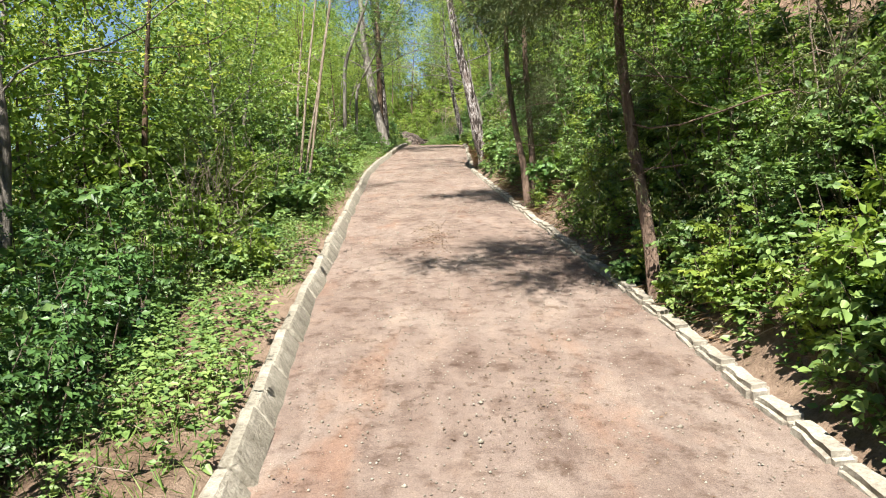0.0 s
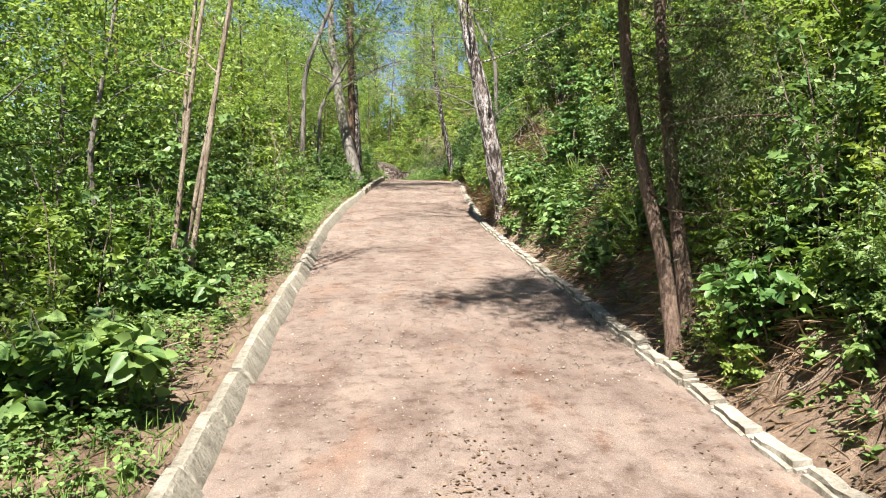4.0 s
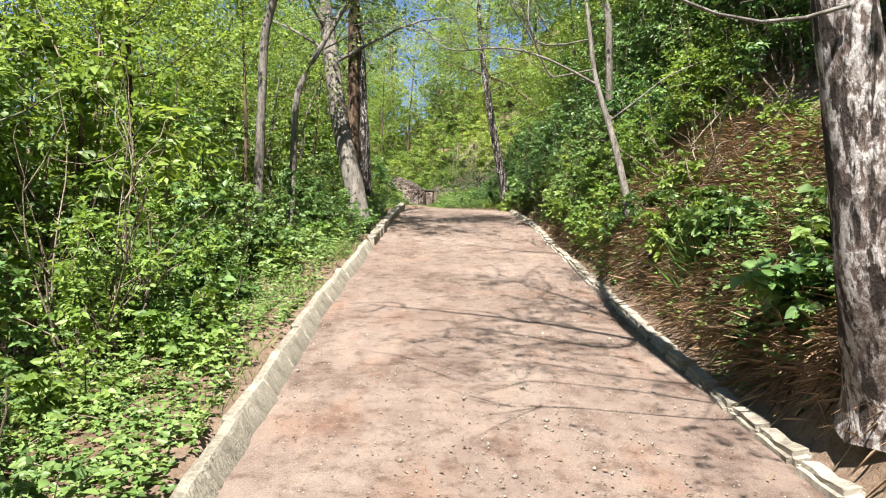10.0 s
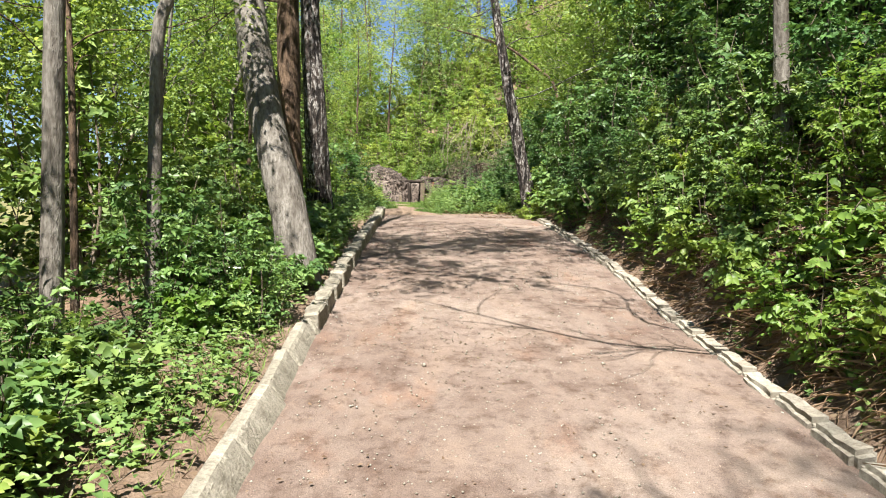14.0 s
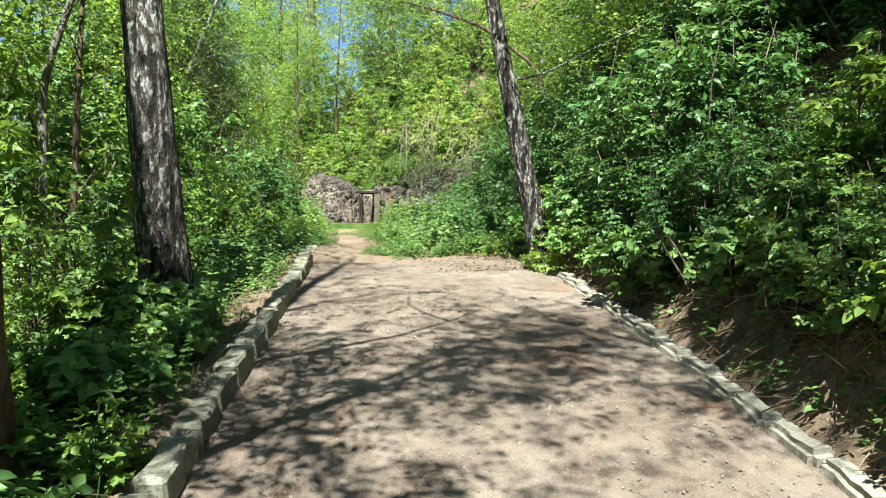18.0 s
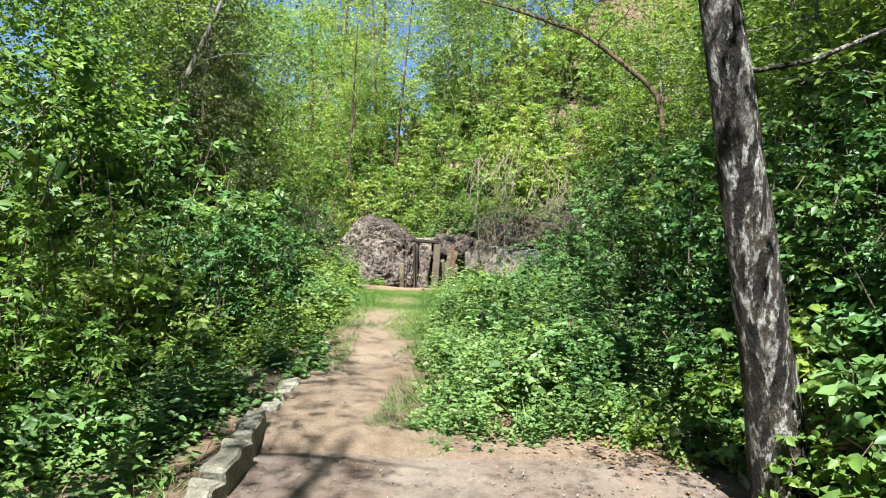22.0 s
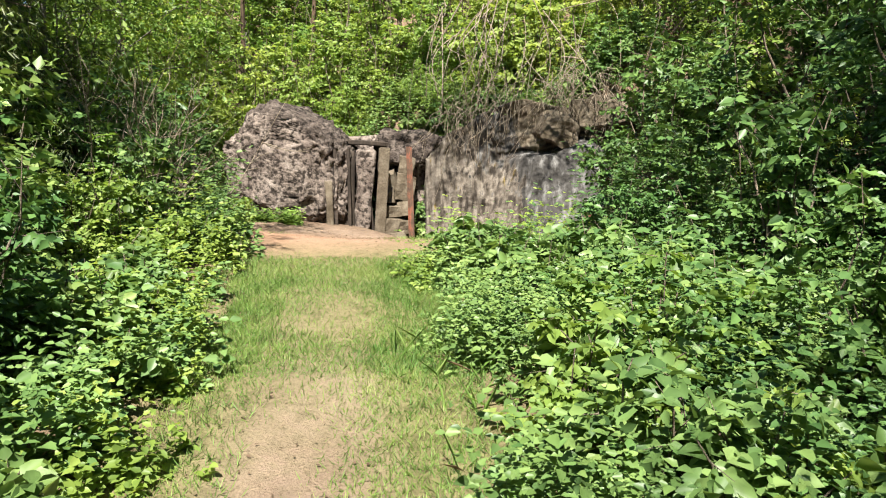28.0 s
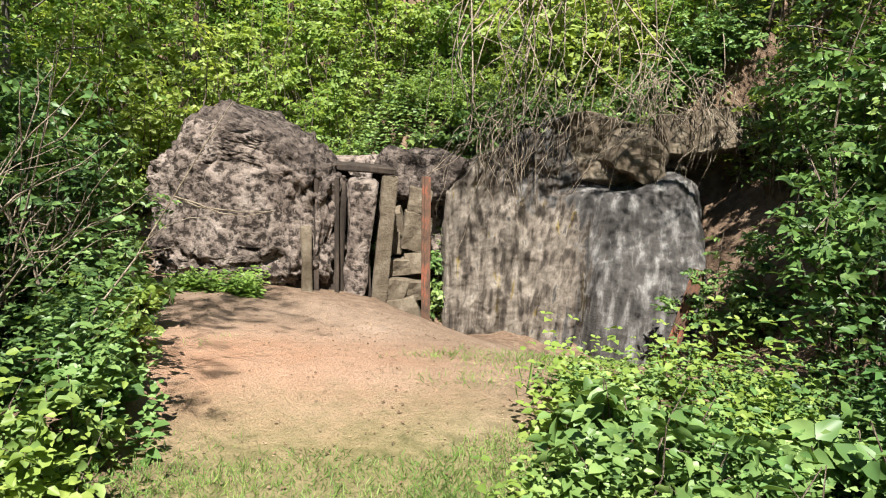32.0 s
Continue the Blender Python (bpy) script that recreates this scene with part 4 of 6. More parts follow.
for y in np.arange(-2, 52, 2.5):
    put_copy(SLIM[0 if y > 24 else PLACE.randint(2)], float(left_x(y)) - 2.6 - PLACE.uniform(0, 2.2) - (1.6 if 24 < y < 38 else 0), y + PLACE.uniform(-0.8, 0.8), turn(), PLACE.uniform(0.9, 1.4))
for y in np.arange(-4, 60, 4.2):
    put_copy(TALL[PLACE.randint(3)], float(left_x(y)) - 6.0 - PLACE.uniform(0, 3), y + PLACE.uniform(-1, 1), turn(), PLACE.uniform(0.9, 1.25))

for y in np.arange(5.5, 36, 3.1):
    put_copy(THIN[PLACE.randint(2)], float(left_x(y)) - PLACE.uniform(2.2, 3.6), y + PLACE.uniform(-0.5, 0.5), turn(), PLACE.uniform(0.8, 1.1))
# the bank
for y in np.arange(-2, 47, 0.95):
    for lo, hi, s0, s1 in ((0.85, 1.45, 0.5, 0.85), (1.9, 2.8, 0.75, 1.05), (3.6, 5.0, 1.0, 1.4)):
        yy, v, s = y + PLACE.uniform(-0.4, 0.4), PLACE.uniform(lo, hi), PLACE.uniform(s0, s1)
        if lo < 3 and ((11.5 < yy < 16.5 and PLACE.uniform() < (0.85 if lo < 1 else 0.5)) or (lo < 1 and 18.8 <= yy < 25.0) or (lo > 1 and 18.8 <= yy < 24.6 and PLACE.uniform() < 0.6) or (yy < 3 and lo > 1) or (6 < yy < 10.5 and lo > 1)):
            continue
        if lo > 3 and (2 < yy < 17 or PLACE.uniform() < (0.15 if 17 <= yy < 24 else 0.5)):
            continue
        put_copy(SHRUBS[([3, 0, 4, 3, 0] if lo > 1 and 26 < yy < 37 else [3, 0, 4, 1, 2])[PLACE.randint(5)]], float(right_x(yy)) + v, yy, turn(), s, 0.15)
for y in np.arange(-2, 47, 0.85):
    v = PLACE.uniform(0.45, 0.85)
    put_copy(LOW[PLACE.randint(3)], float(right_x(y)) + v, y + PLACE.uniform(-0.5, 0.5), turn(), PLACE.uniform(0.5, 0.85), 0.1)
for y in np.arange(9.5, 20, 0.75):
    put_copy(LOW[PLACE.randint(3)], float(right_x(y)) + PLACE.uniform(0.45, 2.6), y, turn(), PLACE.uniform(0.5, 0.95), 0.08)
for y in np.arange(24.5, 34.5, 0.55):
    put_copy(LOW[PLACE.randint(3)], float(right_x(y)) + PLACE.uniform(0.32, 0.6), y, turn(), PLACE.uniform(0.6, 0.95), 0.05)
for y in np.arange(26.0, 37.5, 0.65):
    put_copy(SHRUBS[([0, 4, 2] if y < 30 else [3, 0, 3])[PLACE.randint(3)]], float(right_x(y)) + PLACE.uniform(0.75, 1.2), y, turn(), PLACE.uniform(0.5, 0.75) * (0.9 if y < 31.5 else 1.2), 0.1)
for y in np.arange(-4, 50, 2.2):
    put_copy(SLIM[PLACE.randint(2)], float(right_x(y)) + PLACE.uniform(2.8, 4.6) + (1.6 if 2 < y < 18 else 0), y, turn(), PLACE.uniform(0.8, 1.1))
for y in np.arange(-6, 60, 4.5):
    put_copy(TALL[PLACE.randint(3)], float(right_x(y)) + PLACE.uniform(7.5, 10), y + PLACE.uniform(-1, 1), turn(), PLACE.uniform(0.7, 0.95))
for x, y, k, q in ((2.35, 3.0, 0, 0.5), (2.45, 3.9, 2, 0.55), (2.9, 4.6, 4, 0.6), (2.3, 2.1, 4, 0.42), (2.25, 4.9, 0, 0.42), (2.9, 3.3, 1, 0.55), (2.1, 6.9, 2, 0.5), (2.3, 7.9, 0, 0.5), (2.0, 8.8, 4, 0.42), (1.9, 9.9, 0, 0.4), (2.6, 1.2, 0, 0.5), (3.1, 2.3, 4, 0.6), (3.3, 5.6, 2, 0.6), (2.3, 7.3, 1, 0.5), (2.5, 8.4, 2, 0.7), (2.9, 9.2, 1, 0.6), (3.2, 8.0, 0, 0.75), (2.2, 9.4, 2, 0.5), (3.4, 6.8, 1, 0.7)):
    put_copy(SHRUBS[k], x, y, turn(), q, 0.1)
for x, y, k, q in ((2.55, 6.5, 2, 0.85), (2.75, 7.7, 1, 0.75), (2.7, 9.0, 2, 0.9), (2.35, 5.6, 4, 0.5), (2.3, 10.1, 1, 0.5), (2.9, 12.2, 1, 0.7), (2.7, 13.4, 4, 0.7), (3.0, 14.6, 2, 0.9), (2.6, 15.8, 1, 0.7), (2.3, 17.0, 2, 0.7), (2.9, 17.6, 4, 0.8), (2.2, 12.9, 2, 0.5), (2.1, 15.1, 0, 0.5)):
    put_copy(SHRUBS[k], x, y, turn(), q, 0.1)
for y in np.arange(0.5, 36, 0.5):
    if 11.5 < y < 25 and PLACE.uniform() < 0.6:
        continue
    put_copy(LOW[PLACE.randint(3)], float(right_x(y)) + PLACE.uniform(0.4, 1.9), y, turn(), PLACE.uniform(0.5, 0.85), 0.08)
for x, y, k, q in ((-2.3, 26.4, 0, 0.42), (-2.4, 27.05, 2, 0.42), (-2.75, 26.8, 4, 0.5)):
    put_copy(SHRUBS[k], x, y, turn(), q, 0.1)
# layered young trees over the slope
for y in np.arange(21.5, 47, 2.1):
    near = 2.8 if y < 33 else 1.9
    put_copy(LAYER[PLACE.randint(3)], float(right_x(y)) + near + PLACE.uniform(0, 0.9), y, PLACE.uniform(-60, 60), PLACE.uniform(0.7, 1.0))
for y in np.arange(10.5, 50, 2.4):
    put_copy(LAYER[PLACE.randint(3)], float(right_x(y)) + (PLACE.uniform(4.6, 6.0) if y < 19 else PLACE.uniform(4.2, 6.0)), y, turn(), PLACE.uniform(0.8, 1.0) if y < 19 else PLACE.uniform(1.0, 1.3))
for x, y, q in ((0.95, 35.05, 0.55), (1.15, 34.95, 0.65), (0.62, 35.35, 0.5), (0.3, 35.5, 0.4), (1.3, 35.3, 0.8), (1.25, 18.3, 0.5), (1.4, 17.9, 0.65), (1.15, 17.7, 0.45), (1.6, 18.5, 0.6), (1.45, 34.0, 0.8), (1.6, 34.6, 0.9), (1.3, 33.5, 0.7), (1.25, 34.75, 0.6), (1.08, 33.65, 0.7), (1.22, 33.95, 0.75), (0.98, 34.0, 0.55), (1.35, 33.2, 0.7)):
    put_copy(LOW[PLACE.randint(3)], x, y, turn(), q, 0.06)
for x, y, k, q in ((1.8, 7.5, 2, 0.5), (1.72, 8.3, 2, 0.45), (1.95, 8.0, 1, 0.4)):
    put_copy(SHRUBS[k], x, y, turn(), q, 0.06)
for x, y, q in ((1.88, 5.3, 0.6), (1.8, 5.55, 0.45), (1.98, 5.7, 0.7), (1.95, 6.1, 0.75), (1.72, 6.3, 0.5), (2.0, 5.1, 0.6), (1.55, 10.9, 0.5), (1.5, 10.5, 0.45), (2.05, 3.2, 0.7), (2.2, 2.7, 0.85), (2.1, 4.0, 0.65), (2.3, 3.6, 0.95), (2.45, 2.4, 0.9), (2.0, 4.7, 0.55), (2.15, 1.9, 0.7), (2.4, 3.0, 1.0)):
    put_copy(LOW[PLACE.randint(3)], x, y, turn(), q, 0.06)
for x, y, q in ((3.2, 20.5, 0.85), (3.5, 21.9, 1.0), (3.1, 23.3, 0.8), (4.4, 20.0, 1.1), (4.6, 21.4, 1.2), (4.5, 24.6, 1.2)):
    put_copy(SHRUBS[3], x, y, turn(), q, 0.12)
# leafy bushes that reach down to the kerb, and broad weeds under the birch
for x, y, k, q in ((1.45, 27.6, 0, 0.42), (1.55, 28.3, 4, 0.48), (1.5, 29.0, 0, 0.45), (1.45, 29.7, 4, 0.42), (1.6, 26.9, 4, 0.4), (1.9, 27.3, 0, 0.6)):
    put_copy(SHRUBS[k], x, y, turn(), q, 0.08)
for x, y, q in ((-2.15, 27.6, 0.6), (-2.3, 28.4, 0.7), (-2.1, 29.1, 0.55), (-2.45, 29.8, 0.8), (-2.2, 30.6, 0.6), (-2.35, 31.4, 0.75), (-2.6, 28.9, 0.9), (-2.7, 30.9, 0.9)):
    put_copy(LOW[1 + (int(y * 10) % 2)], x, y, turn(), q, 0.05)
# added trees, crowns largely out of view, that shade the upper path
for p, x, y, a, q in ((0, 1.9, 27.0, 182, 0.85), (0, -3.2, 27.0, 0, 0.75), (0, 3.6, 39.2, 175, 0.9), (1, -3.5, 26.0, -5, 0.95), (1, -5.2, 42.3, 5, 0.8), (0, 3.2, 33.9, 182, 0.95), (0, 4.5, 35.6, 185, 0.85), (1, -4.3, 33.8, -5, 0.65)):
    put_copy(SHADE[p], x, y, a, q)
# growth that hangs over the end of the kerb, leaves dark to imitate shade
for y in np.arange(30.4, 35.2, 0.6):
    put_copy(SHRUBS[3], float(right_x(y)) + PLACE.uniform(0.5, 0.7), y, turn(), PLACE.uniform(0.4, 0.55), 0.05)
# dark shrubs in the hollow beside the start
for x, y, q in ((-1.95, 2.5, 0.45), (-2.1, 3.4, 0.5), (-1.9, 1.8, 0.42), (-2.35, 4.5, 0.6), (-2.6, 5.4, 0.6), (-2.45, 2.7, 0.6), (-2.75, 3.6, 0.7), (-2.35, 1.7, 0.55), (-3.0, -1.2, 1.4), (-3.3, 0.4, 1.0)):
    put_copy(SHRUBS[3], x, y, turn(), q, 0.1)
# tall dark shrubs high on the bank
for x, y, q in ((3.5, 24.4, 1.25), (4.2, 22.8, 1.2), (3.9, 26.2, 1.3), (3.3, 27.9, 1.2), (3.2, 29.6, 1.2), (3.7, 31.5, 1.3), (3.2, 33.4, 1.2)):
    put_copy(SHRUBS[3], x, y, turn(), q, 0.15)
# conifers added behind the shrubs to shade the left of the clearing
for x, y, q in ((-4.9, 43.4, 1.0), (-5.4, 44.6, 1.1), (-4.6, 42.6, 0.8)):
    put_copy(CEDAR, x, y, turn(), q)
# dense conifers on the bank near the start, that keep the slope beyond them dark
for x, y, q in ((4.6, 1.6, 1.1), (4.2, 5.0, 1.0), (3.7, 3.5, 0.85)):
    put_copy(CEDAR, x, y, turn(), q)

# sunny scrub and trees on the hillside behind the ruin
HILL = [make_shrub("hillside_shrub", lab, 80 + k, R, H, 17, 23, 8, 0.10, lm, aspect=0.58, length=0.42)
        for k, (lab, R, H, lm) in enumerate((("pale spring green shrub on the sunny hillside", 1.1, 2.3, LEAF_SPRING), ("fresh green shrub with slender stems on the hillside", 1.0, 2.8, LEAF_BRIGHT)))]
for row, (y0, n) in enumerate(((51.0, 15), (52.6, 14), (54.4, 13), (56.4, 12), (58.6, 10))):
    for k in range(n):
        x = -9.5 + (k + 0.5 * (row % 2)) * 15.0 / n + PLACE.uniform(-0.3, 0.3)
        put_copy(HILL[PLACE.randint(2)], x, y0 + PLACE.uniform(-0.5, 0.5), turn(), PLACE.uniform(0.75, 1.15) * (1 + 0.1 * row))
for k in range(18):
    put_copy(TALL[PLACE.randint(3)], PLACE.uniform(-14, 11), PLACE.uniform(58, 68), turn(), PLACE.uniform(0.8, 1.15))
for k in range(3):
    put_copy(SLIM[PLACE.randint(2)], -7 + k * 3.2, PLACE.uniform(52.5, 55.5), turn(), PLACE.uniform(0.9, 1.2))
for k in range(10):
    put_copy(SHRUBS[[0, 1, 3, 4][PLACE.randint(4)]], PLACE.uniform(4.0, 8.5), PLACE.uniform(48.5, 55), turn(), PLACE.uniform(0.8, 1.2))
# big bushes beside the last stretch of trail
# dark leaves (kind 3) left of the clearing stand in for tree shade
for x, y, k, s in ((2.1, 42.2, 3, 0.95), (2.9, 41.2, 3, 1.0), (1.9, 44.6, 3, 0.8), (2.9, 45.6, 3, 1.1), (3.4, 44.0, 3, 1.2), (2.6, 47.2, 4, 0.6), (1.4, 40.2, 4, 0.6), (1.6, 38.2, 3, 0.8), (1.6, 36.5, 3, 0.85), (1.75, 35.4, 3, 0.85), (1.35, 35.9, 3, 0.55), (1.55, 34.9, 3, 0.5), (-3.9, 47.5, 3, 0.8), (1.3, 43.2, 3, 0.5), (1.9, 43.4, 3, 0.7),
                   (-3.0, 35.0, 1, 0.65), (-2.9, 36.1, 2, 0.85), (-2.7, 37.5, 3, 0.75), (-2.9, 38.8, 4, 0.75), (-2.9, 40.2, 3, 0.7), (-3.6, 45.6, 3, 0.9), (-4.0, 46.8, 3, 1.1), (-4.4, 48.6, 0, 1.1), (-3.9, 50.2, 1, 0.9), (-3.0, 43.6, 4, 0.5), (0.3, 51.0, 1, 0.6), (1.2, 50.6, 0, 0.55), (2.2, 50.8, 4, 0.6), (-0.9, 51.0, 2, 0.6), (0.6, 49.6, 0, 0.4), (1.2, 49.5, 4, 0.34), (1.8, 49.6, 2, 0.42), (2.5, 49.9, 0, 0.45), (0.9, 50.2, 1, 0.5), (2.0, 50.4, 0, 0.5), (3.3, 49.4, 4, 0.5), (3.6, 48.2, 0, 0.6), (-0.5, 50.2, 2, 0.4), (0.0, 50.3, 1, 0.36), (3.3, 46.4, 4, 0.9), (3.8, 47.6, 0, 1.1), (4.2, 46.2, 1, 1.1), (3.7, 48.9, 2, 0.8), (3.3, 50.3, 1, 0.6), (2.9, 50.6, 2, 0.55), (1.5, 50.9, 1, 0.7), (0.2, 50.0, 2, 0.5), (0.9, 49.7, 2, 0.4), (-0.75, 49.6, 2, 0.36), (-0.4, 49.45, 0, 0.3), (-1.1, 49.9, 1, 0.36)):
    put_copy(SHRUBS[k], x, y, turn(), s, 0.12)

for k in range(20):
    put_copy(LOW[PLACE.randint(3)], -0.9 + k * 0.22, PLACE.uniform(49.2, 49.8), turn(), PLACE.uniform(0.5, 0.9))

for k in range(26):
    put_copy(LOW[PLACE.randint(3)], PLACE.uniform(-1.2, 0.5) if k < 16 else PLACE.uniform(2.9, 4.0), PLACE.uniform(49.45, 50.0), turn(), PLACE.uniform(0.45, 0.75))
# more dark-leaved shrubs whose colour carries the shade beside the clearing
for x, y, q in ((-3.7, 44.3, 0.8), (-4.2, 45.2, 0.95), (-4.6, 46.4, 1.1), (-4.5, 48.0, 1.0)):
    put_copy(SHRUBS[3], x, y, turn(), q)


def bare_shrub(x, y, seed, n, H, spread_r, label):
    """A clump of dry leafless stems that fork."""
    rng = np.random.RandomState(seed)
    ob = thing("bare_shrub", label, "shrub", pose(x, y, hgt(x, y) - 0.05), "leafless shrubs beside the path")
    for k in range(n):
        b = np.array([*rng.normal(0, 0.09, 2), 0])
        e = b + np.array([*rng.normal(0, spread_r, 2), H * rng.uniform(0.55, 1.05)])
        c = curve_pts(b, e, 8, 0.10, rng)
        mine = [(c, np.linspace(rng.uniform(0.007, 0.014), 0.002, 8))]
        for q in range(5):
            p0 = c[rng.randint(2, 7)]
            e2 = p0 + unit((e - b) * 0.5 + rng.normal(0, 0.5, 3)) * H * rng.uniform(0.15, 0.4)
            mine.append((curve_pts(p0, e2, 5, 0.04, rng), np.linspace(0.005, 0.0015, 5)))
        part("stem", tube_mesh("stem", mine, 5), DRY_TWIG, ob)


bare_shrub(-2.75, 7.6, 5, 13, 1.7, 0.42, "dry leafless straw-coloured shrub below the verge")
bare_shrub(-2.9, 9.0, 6, 7, 1.8, 0.4, "dry leafless shrub with pale thin stems")
bare_shrub(-3.3, 20.6, 7, 6, 2.4, 0.4, "dry leafless shrub with pale thin stems")
bare_shrub(2.6, 4.8, 8, 5, 2.3, 0.5, "dead leaning stems on the bank")
bare_shrub(2.4, 13.8, 15, 9, 1.3, 0.5, "dry grey brushwood on the sunny bank")
bare_shrub(2.9, 16.2, 16, 8, 1.8, 0.5, "dry leafless shrub with pale thin stems")
bare_shrub(2.0, 19.0, 9, 7, 1.6, 0.5, "dry brown brushwood on the bank")
bare_shrub(1.9, 23.2, 10, 9, 1.0, 0.5, "heap of dry brown brushwood on the bank")
for k, (x, y) in enumerate(((-3.7, 44.6), (-3.3, 45.4), (-3.5, 46.3), (-3.2, 44.2))):
    bare_shrub(x, y, 11 + k, 12 - k, 2.2 - 0.2 * k, 0.6, "dead tangled branches beside the clearing")


for k in range(25):
    y = 35.7 + k * 0.32
    put_copy(LOW[PLACE.randint(3)], PLACE.uniform(0.0, 1.0) * (float(right_x(y)) + 0.6) - 0.1, y, turn(), PLACE.uniform(0.55, 1.0))
for k in range(12):
    y = 37.5 + k * 0.75
    put_copy(LOW[PLACE.randint(3)], float(left_x(y)) - PLACE.uniform(0.35, 0.8), y, turn(), PLACE.uniform(0.5, 0.85))


# ---- undergrowth ----
def herbs(name, label, seed, spots, H, L, mat, pairs=5, aspect=0.6):
    """Many upright leafy stems at the given places on the ground."""
    rng = np.random.RandomState(seed)
    x, y = spots[:2]
    z = height(x, y)
    n = len(x)
    tall = spots[2] if len(spots) > 2 else 1.0
    base = np.stack([x, y, z - 0.02], -1)
    up = unit(np.stack([rng.normal(0, 0.22, n), rng.normal(0, 0.22, n), np.ones(n)], -1))
    h = H * rng.uniform(0.45, 1.2, n) * (1 + 0.5 * wob(x, y, 1.3, seed) + 0.35 * wob(x, y, 4.0, seed + 7))
    h = np.maximum(h, 0.3 * H) * tall
    m = pairs * 2
    j = np.repeat(np.arange(n), m)
    lev = np.tile(np.repeat(np.arange(pairs), 2), n)
    s = (lev + 0.8) / pairs
    a = np.repeat(rng.uniform(0, np.pi, n), m) + lev * 1.57 + np.tile([0, np.pi], n * pairs) + rng.normal(0, 0.3, len(j))
    P = base[j] + up[j] * (h[j] * s)[:, None]
    D = np.stack([np.cos(a), np.sin(a), rng.normal(0.1, 0.25, len(j))], -1)
    N = np.stack([rng.normal(0, 0.35, len(j)), rng.normal(-0.3, 0.35, len(j)), np.ones(len(j))], -1)
    size = L * rng.uniform(0.6, 1.25, len(j)) * (1.1 - 0.45 * s) * np.repeat(rng.uniform(0.6, 1.3, n), m)
    me = broad_leaf_mesh(name, P, D, N, size, size * aspect)
    return tagged(part(name, me, mat), label, "undergrowth", kind="stuff")


def scatter(seed, n, fx, y0, y1):
    rng = np.random.RandomState(seed)
    y = rng.uniform(y0, y1, n)
    lo, hi = fx(y)
    x = lo + (hi - lo) * rng.uniform(0, 1, n)
    return x, y, rng


def clumps(seed, n, per, sd, fx, y0, y1, bare=0.0):
    """Plants in clumps, each clump with a height of its own."""
    cx, cy, rng = scatter(seed, n, fx, y0, y1)
    tall = rng.uniform(0.5, 1.35, n) * (1 + 0.35 * wob(cx, cy, 1.4, seed))
    on = wob(cx, cy, 1.9, seed + 1) > bare - 0.9
    cx, cy, tall = np.repeat(cx[on], per), np.repeat(cy[on], per), np.repeat(tall[on], per)
    r = np.abs(rng.normal(0, sd, len(cx)))
    a = rng.uniform(0, 2 * np.pi, len(cx))
    return cx + r * np.cos(a), cy + r * np.sin(a), tall * np.clip(1.15 - 1.2 * (r / sd / 2.5) ** 2, 0.4, 1.2)


def keep(spots, field):
    x, y, rng = spots
    k = field(x, y) > rng.uniform(-1, 1, len(x)) * 0.6
    return x[k], y[k]


herbs("verge_herbs", "fresh green weeds along the verge below the kerb", 101,
      keep(scatter(1, 7000, lambda y: (left_x(y) - 1.6, left_x(y) - 0.22), -2, 35), lambda x, y: wob(x, y, 1.6, 51) * 0.8 + 1.6 * (left_x(y) - x - 0.34) - 1.6 * sstep(0.8, 1.2, left_x(y) - x) * sstep(8, 5, y)), 0.30, 0.056, LEAF_HERB, 5)
herbs("thicket_floor_herbs", "green weeds on the floor of the thicket", 102,
      keep(scatter(2, 2600, lambda y: (left_x(y) - 4.5, left_x(y) - 1.4), 11, 48), lambda x, y: wob(x, y, 1.2, 52) + 0.2), 0.3, 0.085, LEAF_SHRUB, 4)
herbs("bank_herbs", "leafy weeds on the soil of the bank", 103,
      keep(scatter(3, 11000, lambda y: (right_x(y) + 0.26, right_x(y) + 3.2), -2, 35), lambda x, y: wob(x, y, 1.5, 53) + 0.55), 0.27, 0.075, LEAF_HERB, 4)
herbs("bank_herbs", "tufts of leafy weeds on the bank", 117,
      clumps(37, 330, 9, 0.12, lambda y: (right_x(y) + 0.35, right_x(y) + 2.2), 9.5, 21, 0.1), 0.34, 0.075, LEAF_HERB, 5, 0.5)
herbs("ground_ivy", "low creeping leaves over the soil of the bank", 109,
      keep(scatter(22, 12000, lambda y: (right_x(y) + 0.2, right_x(y) + 3.0), -2, 36), lambda x, y: wob(x, y, 2.2, 70) * 0.9 + 0.1), 0.09, 0.055, LEAF_HERB, 2, 0.75)
def trail_side(y):
    return np.interp(y, [33.4, 36, 40, 43, 46], [-0.70, -0.72, -0.70, -0.5, 0.5]) + 0.14 * wob(y, y, 2.5, 87)


herbs("nettles", "thick bed of green nettles and weeds beside the trail", 104,
      clumps(4, 330, 10, 0.13, lambda y: (trail_side(y) + 0.1, right_x(y) + 0.2), 35.5, 44.4, 0.6), 0.46, 0.06, LEAF_SHRUB, 8, 0.62)
# darker leaf colour here paints the shade under the bushes
herbs("nettles", "tall green nettles under the bushes, darkened for shade", 115,
      clumps(35, 200, 11, 0.16, lambda y: (0.2 + 0 * y, right_x(y) + 1.3), 35.6, 44.0, 0.1), 0.58, 0.062, LEAF_DARK, 9, 0.58)
herbs("creeping_weeds", "low green weeds between the nettles", 108,
      clumps(18, 520, 10, 0.14, lambda y: (trail_side(y), right_x(y) + 0.6), 35.25, 44.7, 0.3), 0.24, 0.05, LEAF_HERB, 6, 0.5)
